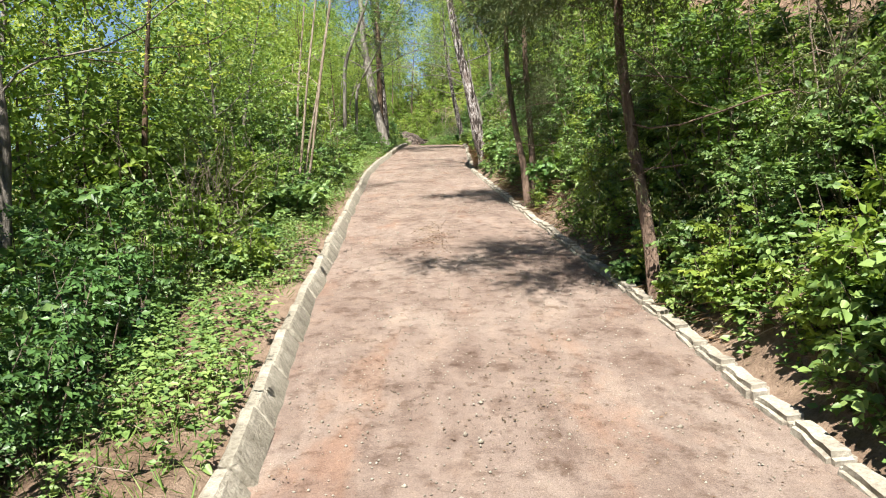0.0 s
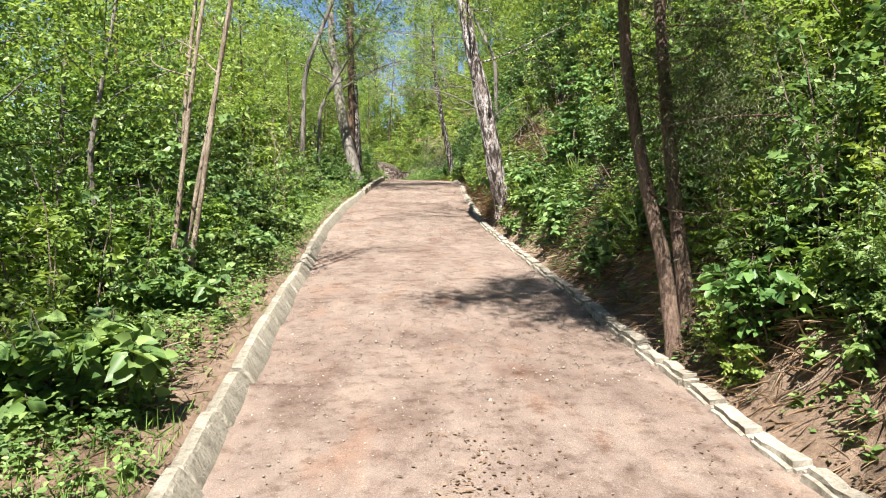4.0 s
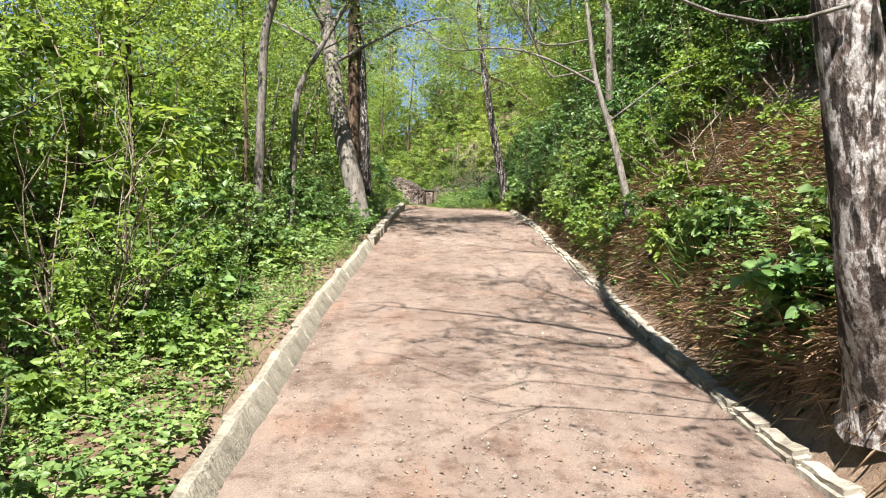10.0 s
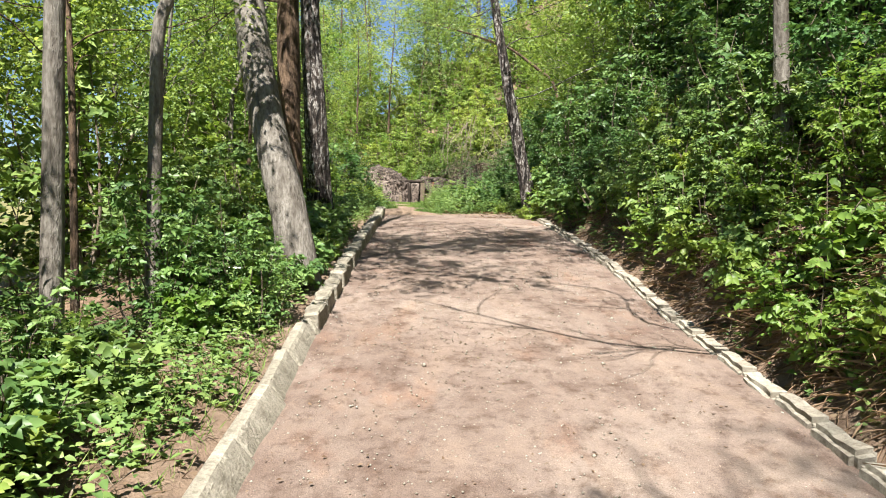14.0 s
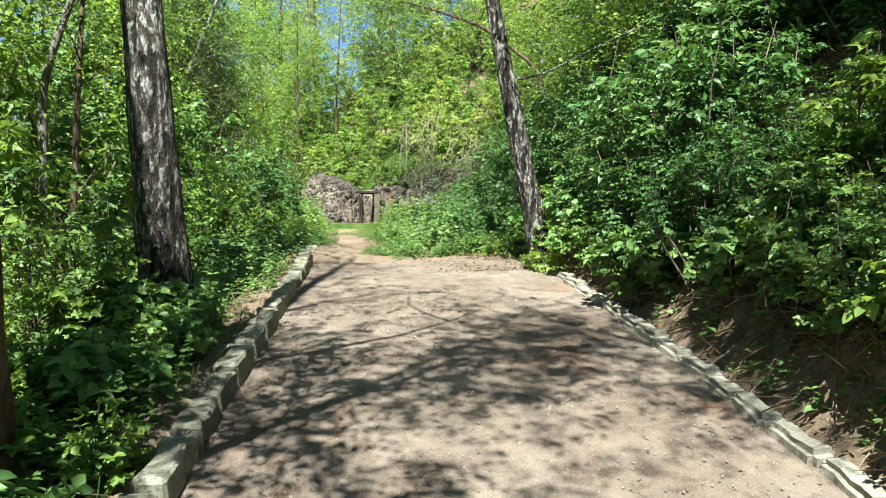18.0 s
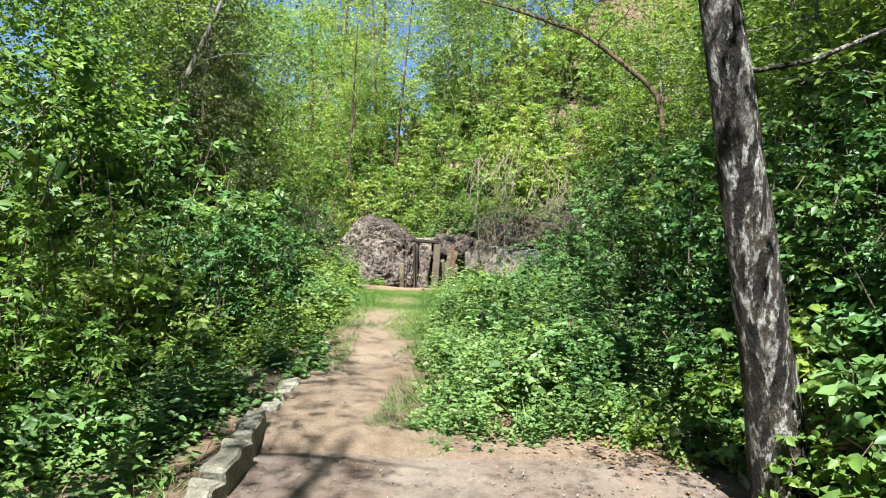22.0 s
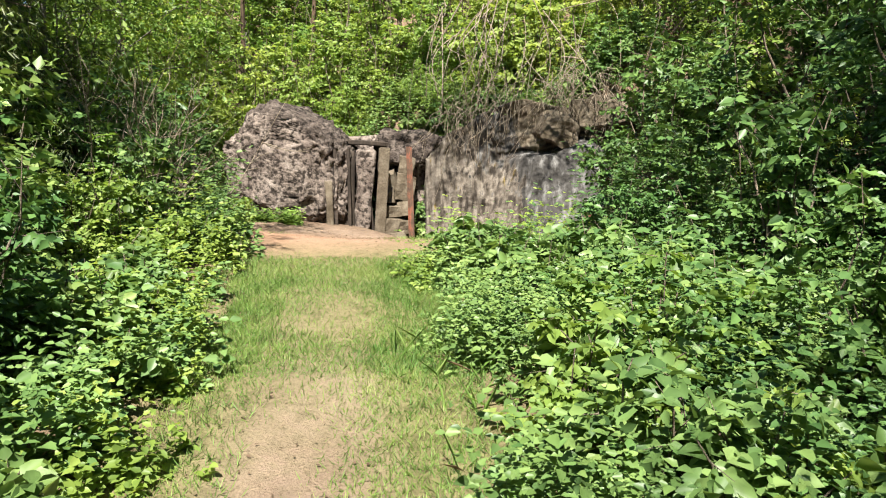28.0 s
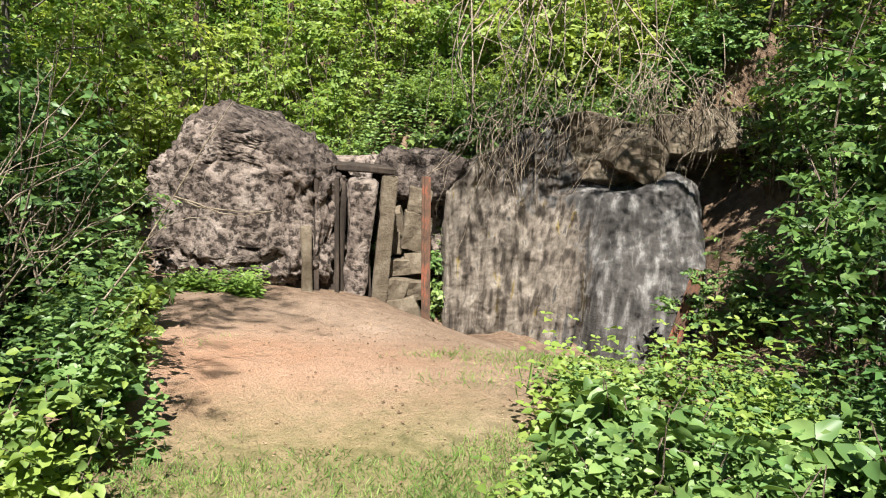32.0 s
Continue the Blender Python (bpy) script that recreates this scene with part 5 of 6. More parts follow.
herbs("large_leaf_weeds", "clumps of pale green broad-leaved weeds among the nettles", 110,
      keep(scatter(34, 1500, lambda y: (-0.6 + 0 * y, right_x(y) + 0.8), 35.6, 44.6), lambda x, y: wob(x, y, 2.1, 79) * 1.2 - 0.7), 0.36, 0.075, LEAF_SHRUB, 4, 0.78)
herbs("large_leaf_weeds", "fresh clumps of broad-leaved weeds at the edge of the clearing", 120,
      clumps(42, 46, 8, 0.13, lambda y: (np.interp(y, [42.6, 43.6, 44.9], [-0.75, -0.75, 0.2]), 1.3 + 0 * y), 42.6, 44.9, 0.0), 0.27, 0.065, LEAF_BRIGHT, 5, 0.7)
herbs("trailside_weeds", "yellow-green broad-leaved weeds beside the trail", 124,
      clumps(45, 110, 9, 0.14, lambda y: (left_x(y) - 1.1, left_x(y) + np.interp(y, [34, 36.5, 40, 44], [-0.3, 0.0, -0.1, -0.2])), 36.2, 43.4, 0.2), 0.40, 0.06, LEAF_BRIGHT, 6, 0.68)
herbs("trailside_weeds", "green weeds along the edge of the trail", 105,
      clumps(5, 260, 11, 0.13, lambda y: (left_x(y) - 1.5, left_x(y) + np.interp(y, [34, 35.5, 36.5, 38, 40, 44, 46], [-0.35, -0.15, 0.03, 0.05, -0.1, -0.15, -0.9])), 34.5, 47.3, 0.1), 0.36, 0.065, LEAF_SHRUB, 6)


def grass(name, label, seed, spots, H, lean=0.8):
    rng = np.random.RandomState(seed)
    x, y = spots
    n = len(x)
    P = np.stack([x, y, height(x, y) - 0.01], -1)
    D = unit(np.stack([rng.normal(0, lean, n), rng.normal(0, lean, n), np.ones(n)], -1))
    N = rng.standard_normal((n, 3))
    L = H * rng.uniform(0.4, 1.2, n)
    return tagged(part(name, leaf_mesh(name, P, D, N, L, rng.uniform(0.002, 0.0045, n), 0.0), LEAF_GRASS), label, "grass", kind="stuff")


def straw(name, label, seed, spots, H):
    """Dry grass lying down the slope."""
    rng = np.random.RandomState(seed)
    x, y = spots
    n = len(x)
    P = np.stack([x, y, height(x, y) + rng.uniform(0, 0.05, n)], -1)
    D = np.stack([rng.normal(-0.7, 0.6, n), rng.normal(0, 0.7, n), rng.normal(-0.25, 0.4, n)], -1)
    N = np.array([0, 0, 1.0]) + 0.5 * rng.standard_normal((n, 3))
    return tagged(part(name, leaf_mesh(name, P, D, N, H * rng.uniform(0.4, 1.2, n), rng.uniform(0.0025, 0.005, n), 0.0), STRAW), label, "dry grass", kind="stuff")


grass("trail_grass", "short green and straw-coloured grass on the trail", 111,
      keep(scatter(6, 85000, lambda y: (left_x(y) - 0.2, np.interp(y, [34, 40, 43, 46], [-0.6, -0.5, 0.0, 0.9]) + 0.2 * wob(y, y, 2.0, 89)), 35, 45.9),
           lambda x, y: (0.5 * wob(x, y, 5.5, 56) + 0.5 * wob(x, y, 2.0, 71)) + sstep(38, 42, y) * 0.25 - 0.35 - 1.2 * sstep(40, 38, y) + 0.9 * sstep(0.1, 0.6, np.abs(x + 1.35 + 0.15 * wob(x, y, 1.2, 88))) - 1.7 * np.exp(-(((x + 1.5) / 1.6) ** 6 + ((y - 45.95 - 0.12 * wob(x, y, 1.6, 33)) / 2.15) ** 6))), 0.06)
grass("tall_grass", "tall grass blades among the nettles", 118,
      keep(scatter(38, 4200, lambda y: (trail_side(y) - 0.1, right_x(y) + 0.3), 35.3, 45.0), lambda x, y: wob(x, y, 1.9, 80) - 0.1 ), 0.26)
grass("lawn_grass", "short dense green grass before the clearing", 138,
      keep(scatter(50, 42000, lambda y: (-2.3 + 0 * y, np.interp(y, [41, 43, 44.6], [-0.5, -0.2, 0.5])), 40.8, 44.5), lambda x, y: wob(x, y, 2.8, 74) * 0.6 + 0.35 - 0.9 * sstep(0.5, 0.2, np.abs(x + 1.35)) * sstep(42.3, 41.6, y) - 1.6 * sstep(43.75, 44.05, y + 0.12 * wob(x, x, 3.0, 77) - 0.25 * sstep(-0.9, 0.2, x))), 0.06)
grass("trail_edge_grass", "longer fresh grass along both edges of the trail", 135,
      keep(scatter(46, 16000, lambda y: (trail_side(y) - 0.3, trail_side(y) + 0.3), 35.3, 45.2), lambda x, y: wob(x, y, 2.4, 64) * 0.8 - 0.1), 0.085, 0.75)
grass("trail_edge_grass", "longer fresh grass along both edges of the trail", 136,
      keep(scatter(47, 9000, lambda y: (left_x(y) - 0.15, left_x(y) + 0.3), 36.5, 43.6), lambda x, y: wob(x, y, 2.4, 65) * 0.8 - 0.25), 0.08, 0.75)
straw("trail_straw", "dry grass stalks among the weeds beside the trail", 137, keep(scatter(48, 2600, lambda y: (trail_side(y) - 0.1, right_x(y) + 0.2), 35.4, 44.5), lambda x, y: wob(x, y, 2.2, 72) - 0.3), 0.28)
grass("verge_grass", "thin grass on the verge behind the kerb", 112,
      keep(scatter(7, 22000, lambda y: (left_x(y) - 1.1, left_x(y) - 0.2), -2, 36), lambda x, y: wob(x, y, 2.0, 57) * 0.8 - 0.05), 0.14)


straw("bank_straw", "matted dry brown grass on the bank", 113, keep(scatter(16, 62000, lambda y: (right_x(y) + 0.22, right_x(y) + 2.6), -1, 34), lambda x, y: wob(x, y, 1.1, 66) + 0.1), 0.24)
straw("bank_straw", "heaps of matted brown dry grass on the bank", 119, keep(scatter(39, 26000, lambda y: (right_x(y) + 0.3, right_x(y) + 1.9), 18.5, 26), lambda x, y: wob(x, y, 1.6, 81) + 0.25), 0.26)
straw("verge_straw", "dry grass on the verge", 114, keep(scatter(17, 5000, lambda y: (left_x(y) - 1.0, left_x(y) - 0.18), -2, 34), lambda x, y: wob(x, y, 1.3, 67) - 0.35), 0.16)


def litter(name, label, seed, spots, L, mat, lift=0.012):
    rng = np.random.RandomState(seed)
    x, y, z = spots
    n = len(x)
    P = np.stack([x, y, z + lift], -1)
    D = np.stack([rng.normal(0, 1, n), rng.normal(0, 1, n), rng.normal(0, 0.15, n)], -1)
    N = np.stack([rng.normal(0, 0.3, n), rng.normal(0, 0.3, n), np.ones(n)], -1)
    size = L * rng.uniform(0.4, 1.3, n)
    return tagged(part(name, leaf_mesh(name, P, D, N, size, size * rng.uniform(0.25, 0.7, n)), mat), label, "litter", kind="stuff")


xl, yl = keep(scatter(8, 11000, lambda y: (left_x(y) + 0.02, right_x(y) - 0.02), -2, 35.0), lambda x, y: wob(x, y, 2.2, 58) * 0.8 - 0.35 + 0.8 * (np.minimum(x - left_x(y), right_x(y) - x) < 0.25))
litter("path_litter", "scattered dry leaf scraps on the path", 121, (xl, yl, rise(yl) + 0.012), 0.022, LEAF_DEAD)
xl, yl = keep(scatter(9, 16000, lambda y: (right_x(y) + 0.18, right_x(y) + 4.0), -2, 49), lambda x, y: wob(x, y, 1.0, 59) * 0.5 + 0.3)
litter("leaf_litter", "brown dead leaves over the bank", 122, (xl, yl, height(xl, yl)), 0.055, LEAF_DEAD)
xl, yl = keep(scatter(43, 9000, lambda y: (right_x(y) + 0.16, right_x(y) + 0.75), -2, 35), lambda x, y: wob(x, y, 1.8, 62) * 0.6 + 0.2)
litter("leaf_litter", "dark crumbled leaves along the foot of the bank", 127, (xl, yl, height(xl, yl)), 0.045, LEAF_DEAD)
xl, yl = keep(scatter(10, 8000, lambda y: (left_x(y) - 3.5, left_x(y) - 0.18), -2, 49), lambda x, y: wob(x, y, 1.0, 60) * 0.5 + 0.2)
litter("leaf_litter", "brown dead leaves on the thicket floor", 123, (xl, yl, height(xl, yl)), 0.05, LEAF_DEAD)

xl, yl = keep(scatter(31, 26000, lambda y: (left_x(y) + 0.3, right_x(y) - 0.25), -2, 35.0), lambda x, y: 0.6 * wob(x, y * 0.6, 4.5, 75) + 0.6 * wob(x, y, 1.1, 76) - 0.75 + 0.2 * sstep(24, 28, y))
litter("path_debris", "clumps of dark crumbled leaves and bark on the path", 126, (xl, yl, rise(yl) + 0.012), 0.022, LEAF_DEAD)


rd = np.random.RandomState(44)
xl, yl = -0.05 + rd.normal(0, 0.17, 800), 9.0 + rd.normal(0, 0.75, 800)
litter("path_debris", "patch of dark crumbled bark and leaves on the path", 128, (xl + 0.12 * wob(xl, yl, 5.0, 63), yl, rise(yl) + 0.022), 0.028, LEAF_DEAD)


xl, yl = keep(scatter(51, 3600, lambda y: (-0.5 + 0 * y, right_x(y) + 0.2), 33.8, 35.7), lambda x, y: wob(x, y, 2.6, 78) * 0.8 - 0.5 + 0.9 * sstep(34.6, 35.3, y + 0.3 * wob(x, x, 2.5, 79)) + 0.6 * sstep(0.4, 1.0, x))
litter("path_end_litter", "dark dead leaves gathered at the end of the path", 139, (xl, yl, np.maximum(height(xl, yl), rise(yl)) + 0.01), 0.04, LEAF_DEAD)


xl, yl = keep(scatter(52, 900, lambda y: (-3.0 + 0 * y, 0.4 + 0 * y), 44.2, 47.6), lambda x, y: wob(x, y, 1.8, 80) * 0.5)
litter("clearing_litter", "pale leaf scraps and chips on the bare clearing", 141, (xl, yl, height(xl, yl)), 0.028, LEAF_DEAD, 0.006)


def fallen_twigs(name, label, seed, spots, L):
    rng = np.random.RandomState(seed)
    tubes = []
    for x, y in zip(*spots):
        a, ln = rng.uniform(0, 2 * np.pi), L * rng.uniform(0.3, 1.2)
        q = np.array([(x + np.cos(a) * ln * f, y + np.sin(a) * ln * f) for f in (-0.5, 0.05, 0.5)]) + rng.normal(0, 0.03, (3, 2))
        z = height(q[:, 0], q[:, 1]) + 0.02 + rng.uniform(0, 0.06, 3)
        tubes.append((np.column_stack([q, z]), np.array([1, 0.8, 0.4]) * rng.uniform(0.002, 0.007)))
    tagged(part(name, tube_mesh(name, tubes, 4), DRY_TWIG), label, "fallen twigs", kind="stuff")


fallen_twigs("fallen_twigs", "dry fallen twigs strewn over the bank", 131, keep(scatter(32, 2600, lambda y: (right_x(y) + 0.25, right_x(y) + 2.8), -1, 36), lambda x, y: wob(x, y, 1.4, 77) + 0.1), 0.4)
fallen_twigs("fallen_twigs", "dry fallen twigs on the verge", 132, keep(scatter(33, 900, lambda y: (left_x(y) - 1.8, left_x(y) - 0.25), -1, 36), lambda x, y: wob(x, y, 1.4, 78)), 0.35)

PETAL = leaf_material("blue_petal", (0.05, 0.06, 0.35), (0.08, 0.09, 0.50), (0.14, 0.14, 0.65), 0.2)
rf = np.random.RandomState(41)
xf, yf = np.repeat([1.40, 1.55, 1.80, 1.72], 9) + rf.normal(0, 0.035, 36), np.repeat([15.7, 16.0, 17.1, 14.8], 9) + rf.normal(0, 0.035, 36)
litter("blue_flowers", "small deep blue flowers among the bank weeds", 133, (xf, yf, height(xf, yf) + rf.uniform(0.2, 0.34, 36)), 0.03, PETAL)


PETAL_YELLOW = leaf_material("yellow_petal", (0.45, 0.30, 0.02), (0.60, 0.42, 0.03), (0.70, 0.52, 0.05), 0.2)
xf, yf = np.repeat([1.42, 1.6, 1.9], 8) + rf.normal(0, 0.03, 24), np.repeat([14.2, 14.5, 16.2], 8) + rf.normal(0, 0.03, 24)
litter("yellow_flowers", "small yellow flowers among the bank weeds", 134, (xf, yf, height(xf, yf) + rf.uniform(0.14, 0.24, 24)), 0.028, PETAL_YELLOW)
for k, (x, y) in enumerate(((1.5, 17.1), (1.75, 16.6), (1.35, 21.6), (1.7, 13.0))):
    grass("grass_tuft", "arching tuft of fresh grass on the bank", 140 + k, (x + rf.normal(0, 0.07, 260), y + rf.normal(0, 0.07, 260)), 0.42)


def white_cane(x0, y0, x1, y1):
    z0, z1 = hgt(x0, y0) + 0.42, hgt(x1, y1) + 0.40
    bm = bmesh.new()
    bmesh.ops.create_cone(bm, cap_ends=True, segments=8, radius1=0.008, radius2=0.006, depth=math.hypot(x1 - x0, y1 - y0, z1 - z0))
    ob = part("cane", bm, material("white_plastic", 0.5, 0.3)[0], at=look(((x0 + x1) / 2, (y0 + y1) / 2, (z0 + z1) / 2), (x1, y1, z1)))
    tagged(ob, "thin white cane lying across the weeds", "cane")


white_cane(-2.75, 26.45, -2.36, 26.5)


def pebbles():
    rng = np.random.RandomState(19)
    n = 13000
    y = rng.uniform(-2, PAVED_END - 0.2, n)
    s = rng.uniform(0, 1, n)
    x = left_x(y) + (right_x(y) - left_x(y)) * s
    c = np.stack([x, y, rise(y) + 0.02 * (1 - (2 * s - 1) ** 2) + 0.004], -1)
    r = rng.uniform(0.003, 0.009, n) * np.where(rng.uniform(0, 1, n) > 0.97, 2.0, 1)
    o = np.array([(1, 0, 0), (0, 1, 0), (-1, 0, 0), (0, -1, 0), (0, 0, 0.8), (0, 0, -0.8)])
    v = c[:, None] + o[None] * r[:, None, None] * rng.uniform(0.6, 1.3, (n, 6, 1))
    f = np.array([(0, 1, 4), (1, 2, 4), (2, 3, 4), (3, 0, 4), (1, 0, 5), (2, 1, 5), (3, 2, 5), (0, 3, 5)])
    F = (np.arange(n)[:, None, None] * 6 + f[None]).reshape(-1, 3)
    tagged(part("pebbles", mesh_from("pebbles", v.reshape(-1, 3), F), KERB_WHITE), "small loose pale pebbles on the path", "pebbles", kind="stuff")


pebbles()


xl, yl = keep(scatter(20, 2600, lambda y: (-3.6 + 0 * y, 1.2 + 0 * y), 43.6, 48.2), lambda x, y: wob(x, y, 2.0, 68) * 0.8 - 0.2)
litter("clearing_litter", "dry leaf scraps and bark on the bare clearing", 124, (xl, yl, height(xl, yl)), 0.024, LEAF_DEAD)
xl, yl = keep(scatter(49, 6000, lambda y: (-3.4 + 0 * y, 1.0 + 0 * y), 43.8, 48.0), lambda x, y: wob(x, y, 2.6, 73) * 0.8)
litter("clearing_crumbs", "pale crumbs of grit and straw on the bare clearing", 129, (xl, yl, height(xl, yl)), 0.016, STRAW, 0.006)
xl, yl = keep(scatter(21, 2400, lambda y: (left_x(y) + 0.1, -0.6 + 0 * y), 33.5, 44), lambda x, y: wob(x, y, 2.0, 69) * 0.8 - 0.2)
litter("trail_litter", "dry leaf scraps on the trail", 125, (xl, yl, height(xl, yl)), 0.022, LEAF_DEAD)

# ---- the ruin ----
def rough_block(bm_size, seed, amp, freq, cuts=6, bev=0.04, smooth=True):
    """A broken block: a bevelled box cut up and pushed about."""
    bm = bmesh.new()
    bmesh.ops.create_cube(bm, size=1)
    bmesh.ops.scale(bm, vec=bm_size, verts=bm.verts)
    bmesh.ops.bevel(bm, geom=bm.edges[:], offset=bev, segments=1, affect='EDGES')
    bmesh.ops.triangulate(bm, faces=bm.faces[:])
    bmesh.ops.subdivide_edges(bm, edges=bm.edges[:], cuts=cuts, use_grid_fill=True)
    off = Vector((seed * 3.7, seed * 1.3, seed * 2.1))
    for v in bm.verts:
        n = noise.fractal(v.co * freq + off, 0.9, 2.1, 4)
        n2 = noise.noise_vector(v.co * freq * 0.6 + off)
        v.co += n2 * amp * 1.2 + v.co.normalized() * n * amp
    for f in bm.faces:
        f.smooth = smooth
    return bm


def boulder():
    bm = bmesh.new()
    bmesh.ops.create_icosphere(bm, subdivisions=6, radius=1)
    for v in bm.verts:
        d = v.co.copy()
        p = Vector((math.copysign(abs(d.x) ** 0.45, d.x), math.copysign(abs(d.y) ** 0.42, d.y), math.copysign(abs(d.z) ** 0.36, d.z)))
        x, y, z = p.x * 0.98, p.y * 0.75, p.z
        top = np.interp(x, [-1.0, -0.92, -0.66, -0.6, -0.27, 0.12, 0.5, 0.78, 1.0], [0.40, 0.54, 0.72, 0.92, 1.04, 0.97, 0.76, 0.56, 0.46])
        z = z * (top if z > 0 else 0.85) * 0.98
        q = Vector((x, y, z))
        n = noise.fractal(q * 2.2 + Vector((5, 1, 2)), 0.8, 2.1, 5)
        n2 = noise.fractal(q * 9 + Vector((2, 7, 2)), 0.7, 2.1, 4)
        cap = sstep(-0.03, 0.03, z - (top - 0.16 - 0.12 * x + 0.10 * n)) * 0.05
        v.co = q + d * (cap + 0.05 * n + 0.05 * n2 + 0.10 * (0.42 - noise.voronoi(q * 8)[0][0]) - 0.07 * max(0.0, noise.noise(q * 6) - 0.15) * 2 + 0.04 * noise.noise(q * 20))
    for f in bm.faces:
        f.smooth = True
    me = bpy.data.meshes.new("boulder")
    bm.to_mesh(me)
    bm.free()
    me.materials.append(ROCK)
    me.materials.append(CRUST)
    # dark crust on top; its deeper right side also paints in tree shade
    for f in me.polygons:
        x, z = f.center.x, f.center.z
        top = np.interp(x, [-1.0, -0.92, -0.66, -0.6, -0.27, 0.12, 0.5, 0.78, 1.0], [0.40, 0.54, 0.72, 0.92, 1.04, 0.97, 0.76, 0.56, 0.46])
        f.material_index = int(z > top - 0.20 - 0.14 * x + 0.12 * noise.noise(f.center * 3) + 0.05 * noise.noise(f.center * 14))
    return tagged(part("boulder", me, None, at=pose(-2.13, 48.85, 4.96, 0, 0, -6)), "huge rough broken lump of dark pebbly concrete", "boulder")


boulder()


def ruin():
    r = thing("ruin_wall", "ruined weathered concrete wall cut into the hill", "ruin", pose(0, 48, 3.3))
    xs, zs = np.linspace(0.0, 2.95, 150), np.linspace(0, 1, 150)
    X, S = np.meshgrid(xs, zs)
    Z = S * (np.interp(X, [0, 0.15, 0.45, 0.9, 1.6, 2.95], [1.9, 2.0, 2.35, 2.7, 2.9, 2.8]) + 0.08 * wob(X, X * 0, 6, 90))
    crack = 1.98 + 0.3 * sstep(1.1, 2.6, X) + 0.07 * wob(X, X * 0, 6, 91)
    foot = np.interp(X, [0, 1.1, 1.45, 1.8, 2.7, 2.95], [0.8, 0.48, 0.3, -0.12, -0.2, 0.15])
    head = np.interp(X, [0, 1.1, 1.5, 1.9, 2.7, 2.95], [1.2, 1.0, 0.8, 0.55, 0.6, 1.0])
    lean = np.clip(Z / crack, 0, 1.4)
    Y = foot + (head - foot) * np.clip(lean, 0, 1) ** 1.6 + 0.3 * np.clip(lean - 1, 0, 1)
    deep = sstep(1.15, 1.6, X)
    Y = Y + deep * (0.30 * np.exp(-((Z - crack) / 0.05) ** 2) + 0.22 * sstep(0.0, 0.12, Z - crack))
    Y = Y + 0.05 * wob(X * 3, Z * 0.5, 3.0, 81) + 0.035 * wob(X * 9, Z * 0.6, 3.0, 82) + 0.10 * np.exp(-((X - 1.42 - 0.1 * Z) / 0.05) ** 2) * sstep(2.0, 1.6, Z)
    front = np.stack([X, Y, Z], -1).reshape(-1, 3)
    for v in front:
        q = Vector(v)
        up = 1 + 1.6 * max(0.0, min(1.0, (q.z - 1.9) / 0.3))
        v[1] += up * 0.055 * noise.fractal(q * 1.4 + Vector((3, 0, 9)), 0.9, 2.1, 5) + up * 0.022 * noise.fractal(q * 8, 0.7, 2.1, 4)
        v[0] += 0.03 * noise.noise(q * 3)
    n, nx = X.size, len(xs)
    backv = front + [0, 0.8, 0]
    i = (np.arange(len(zs) - 1)[:, None] * nx + np.arange(nx - 1)[None]).ravel()
    quads = [np.stack([i, i + 1, i + nx + 1, i + nx], -1), np.stack([i + nx, i + nx + 1, i + 1, i], -1) + n]
    rim = np.concatenate([np.arange(nx - 1), np.arange(nx - 1, n - 1, nx), np.arange(n - 1, n - nx, -1), np.arange(n - nx, 0, -nx)])
    nxt = np.roll(rim, -1)
    quads.append(np.stack([rim, rim + n, nxt + n, nxt], -1))
    face = mesh_from("wall_face", np.concatenate([front, backv]), np.concatenate(quads), True)
    face.materials.append(WALL)
    face.materials.append(BLOCK)
    mid = np.empty(len(face.polygons) * 3)
    face.polygons.foreach_get("center", mid)
    mid = mid.reshape(-1, 3)
    crest = 2.0 + 0.3 * sstep(1.1, 2.6, mid[:, 0]) + 0.10 * wob(mid[:, 0], mid[:, 0] * 0, 6, 91) + 1.2 * sstep(1.6, 1.2, mid[:, 0])
    face.polygons.foreach_set("material_index", (mid[:, 2] > crest).astype(np.int32))
    sx = np.concatenate([front, backv])
    at = face.attributes.new("stain", 'FLOAT', 'POINT')
    at.data.foreach_set("value", (0.2 + 0.75 * sstep(1.0, 1.75, sx[:, 0] - 0.12 * sx[:, 2]) + 0.3 * sstep(1.5, 2.0, sx[:, 2]) * sstep(0.4, 0.9, sx[:, 0])).astype(np.float32))
    part("wall_face", face, None, r)
    part("upper_slab", rough_block((1.5, 1.4, 0.42), 9, 0.2, 1.3, 6, 0.02, False), BLOCK, r, "cracked overhanging concrete slab", pose(3.0, 1.4, 2.5, -24, -6, 10))
    part("broken_lump", rough_block((0.6, 0.6, 0.5), 4, 0.10, 3.0, 4, 0.05, False), BLOCK, r, "loose lump wedged under the slab", pose(2.12, 0.85, 2.42, 10, 20, 15))


ruin()
for x, y, q, a in ((4.15, 18.4, 1.1, 20), (4.6, 17.4, 0.8, -15)):
    tagged(part("earth_scarp", rough_block((1.3 * q, 0.8, 1.15 * q), 21, 0.22, 1.6, 6, 0.2), EARTH, at=pose(x, y, hgt(x, y) + 0.1, -18, 0, a)), "bare scarp of crumbling tan earth on the bank", "earth")


def plain_box(size, bev=0.012):
    bm = bmesh.new()
    bmesh.ops.create_cube(bm, size=1)
    bmesh.ops.scale(bm, vec=size, verts=bm.verts)
    bmesh.ops.bevel(bm, geom=bm.edges[:], offset=bev, segments=2, affect='EDGES')
    return bm


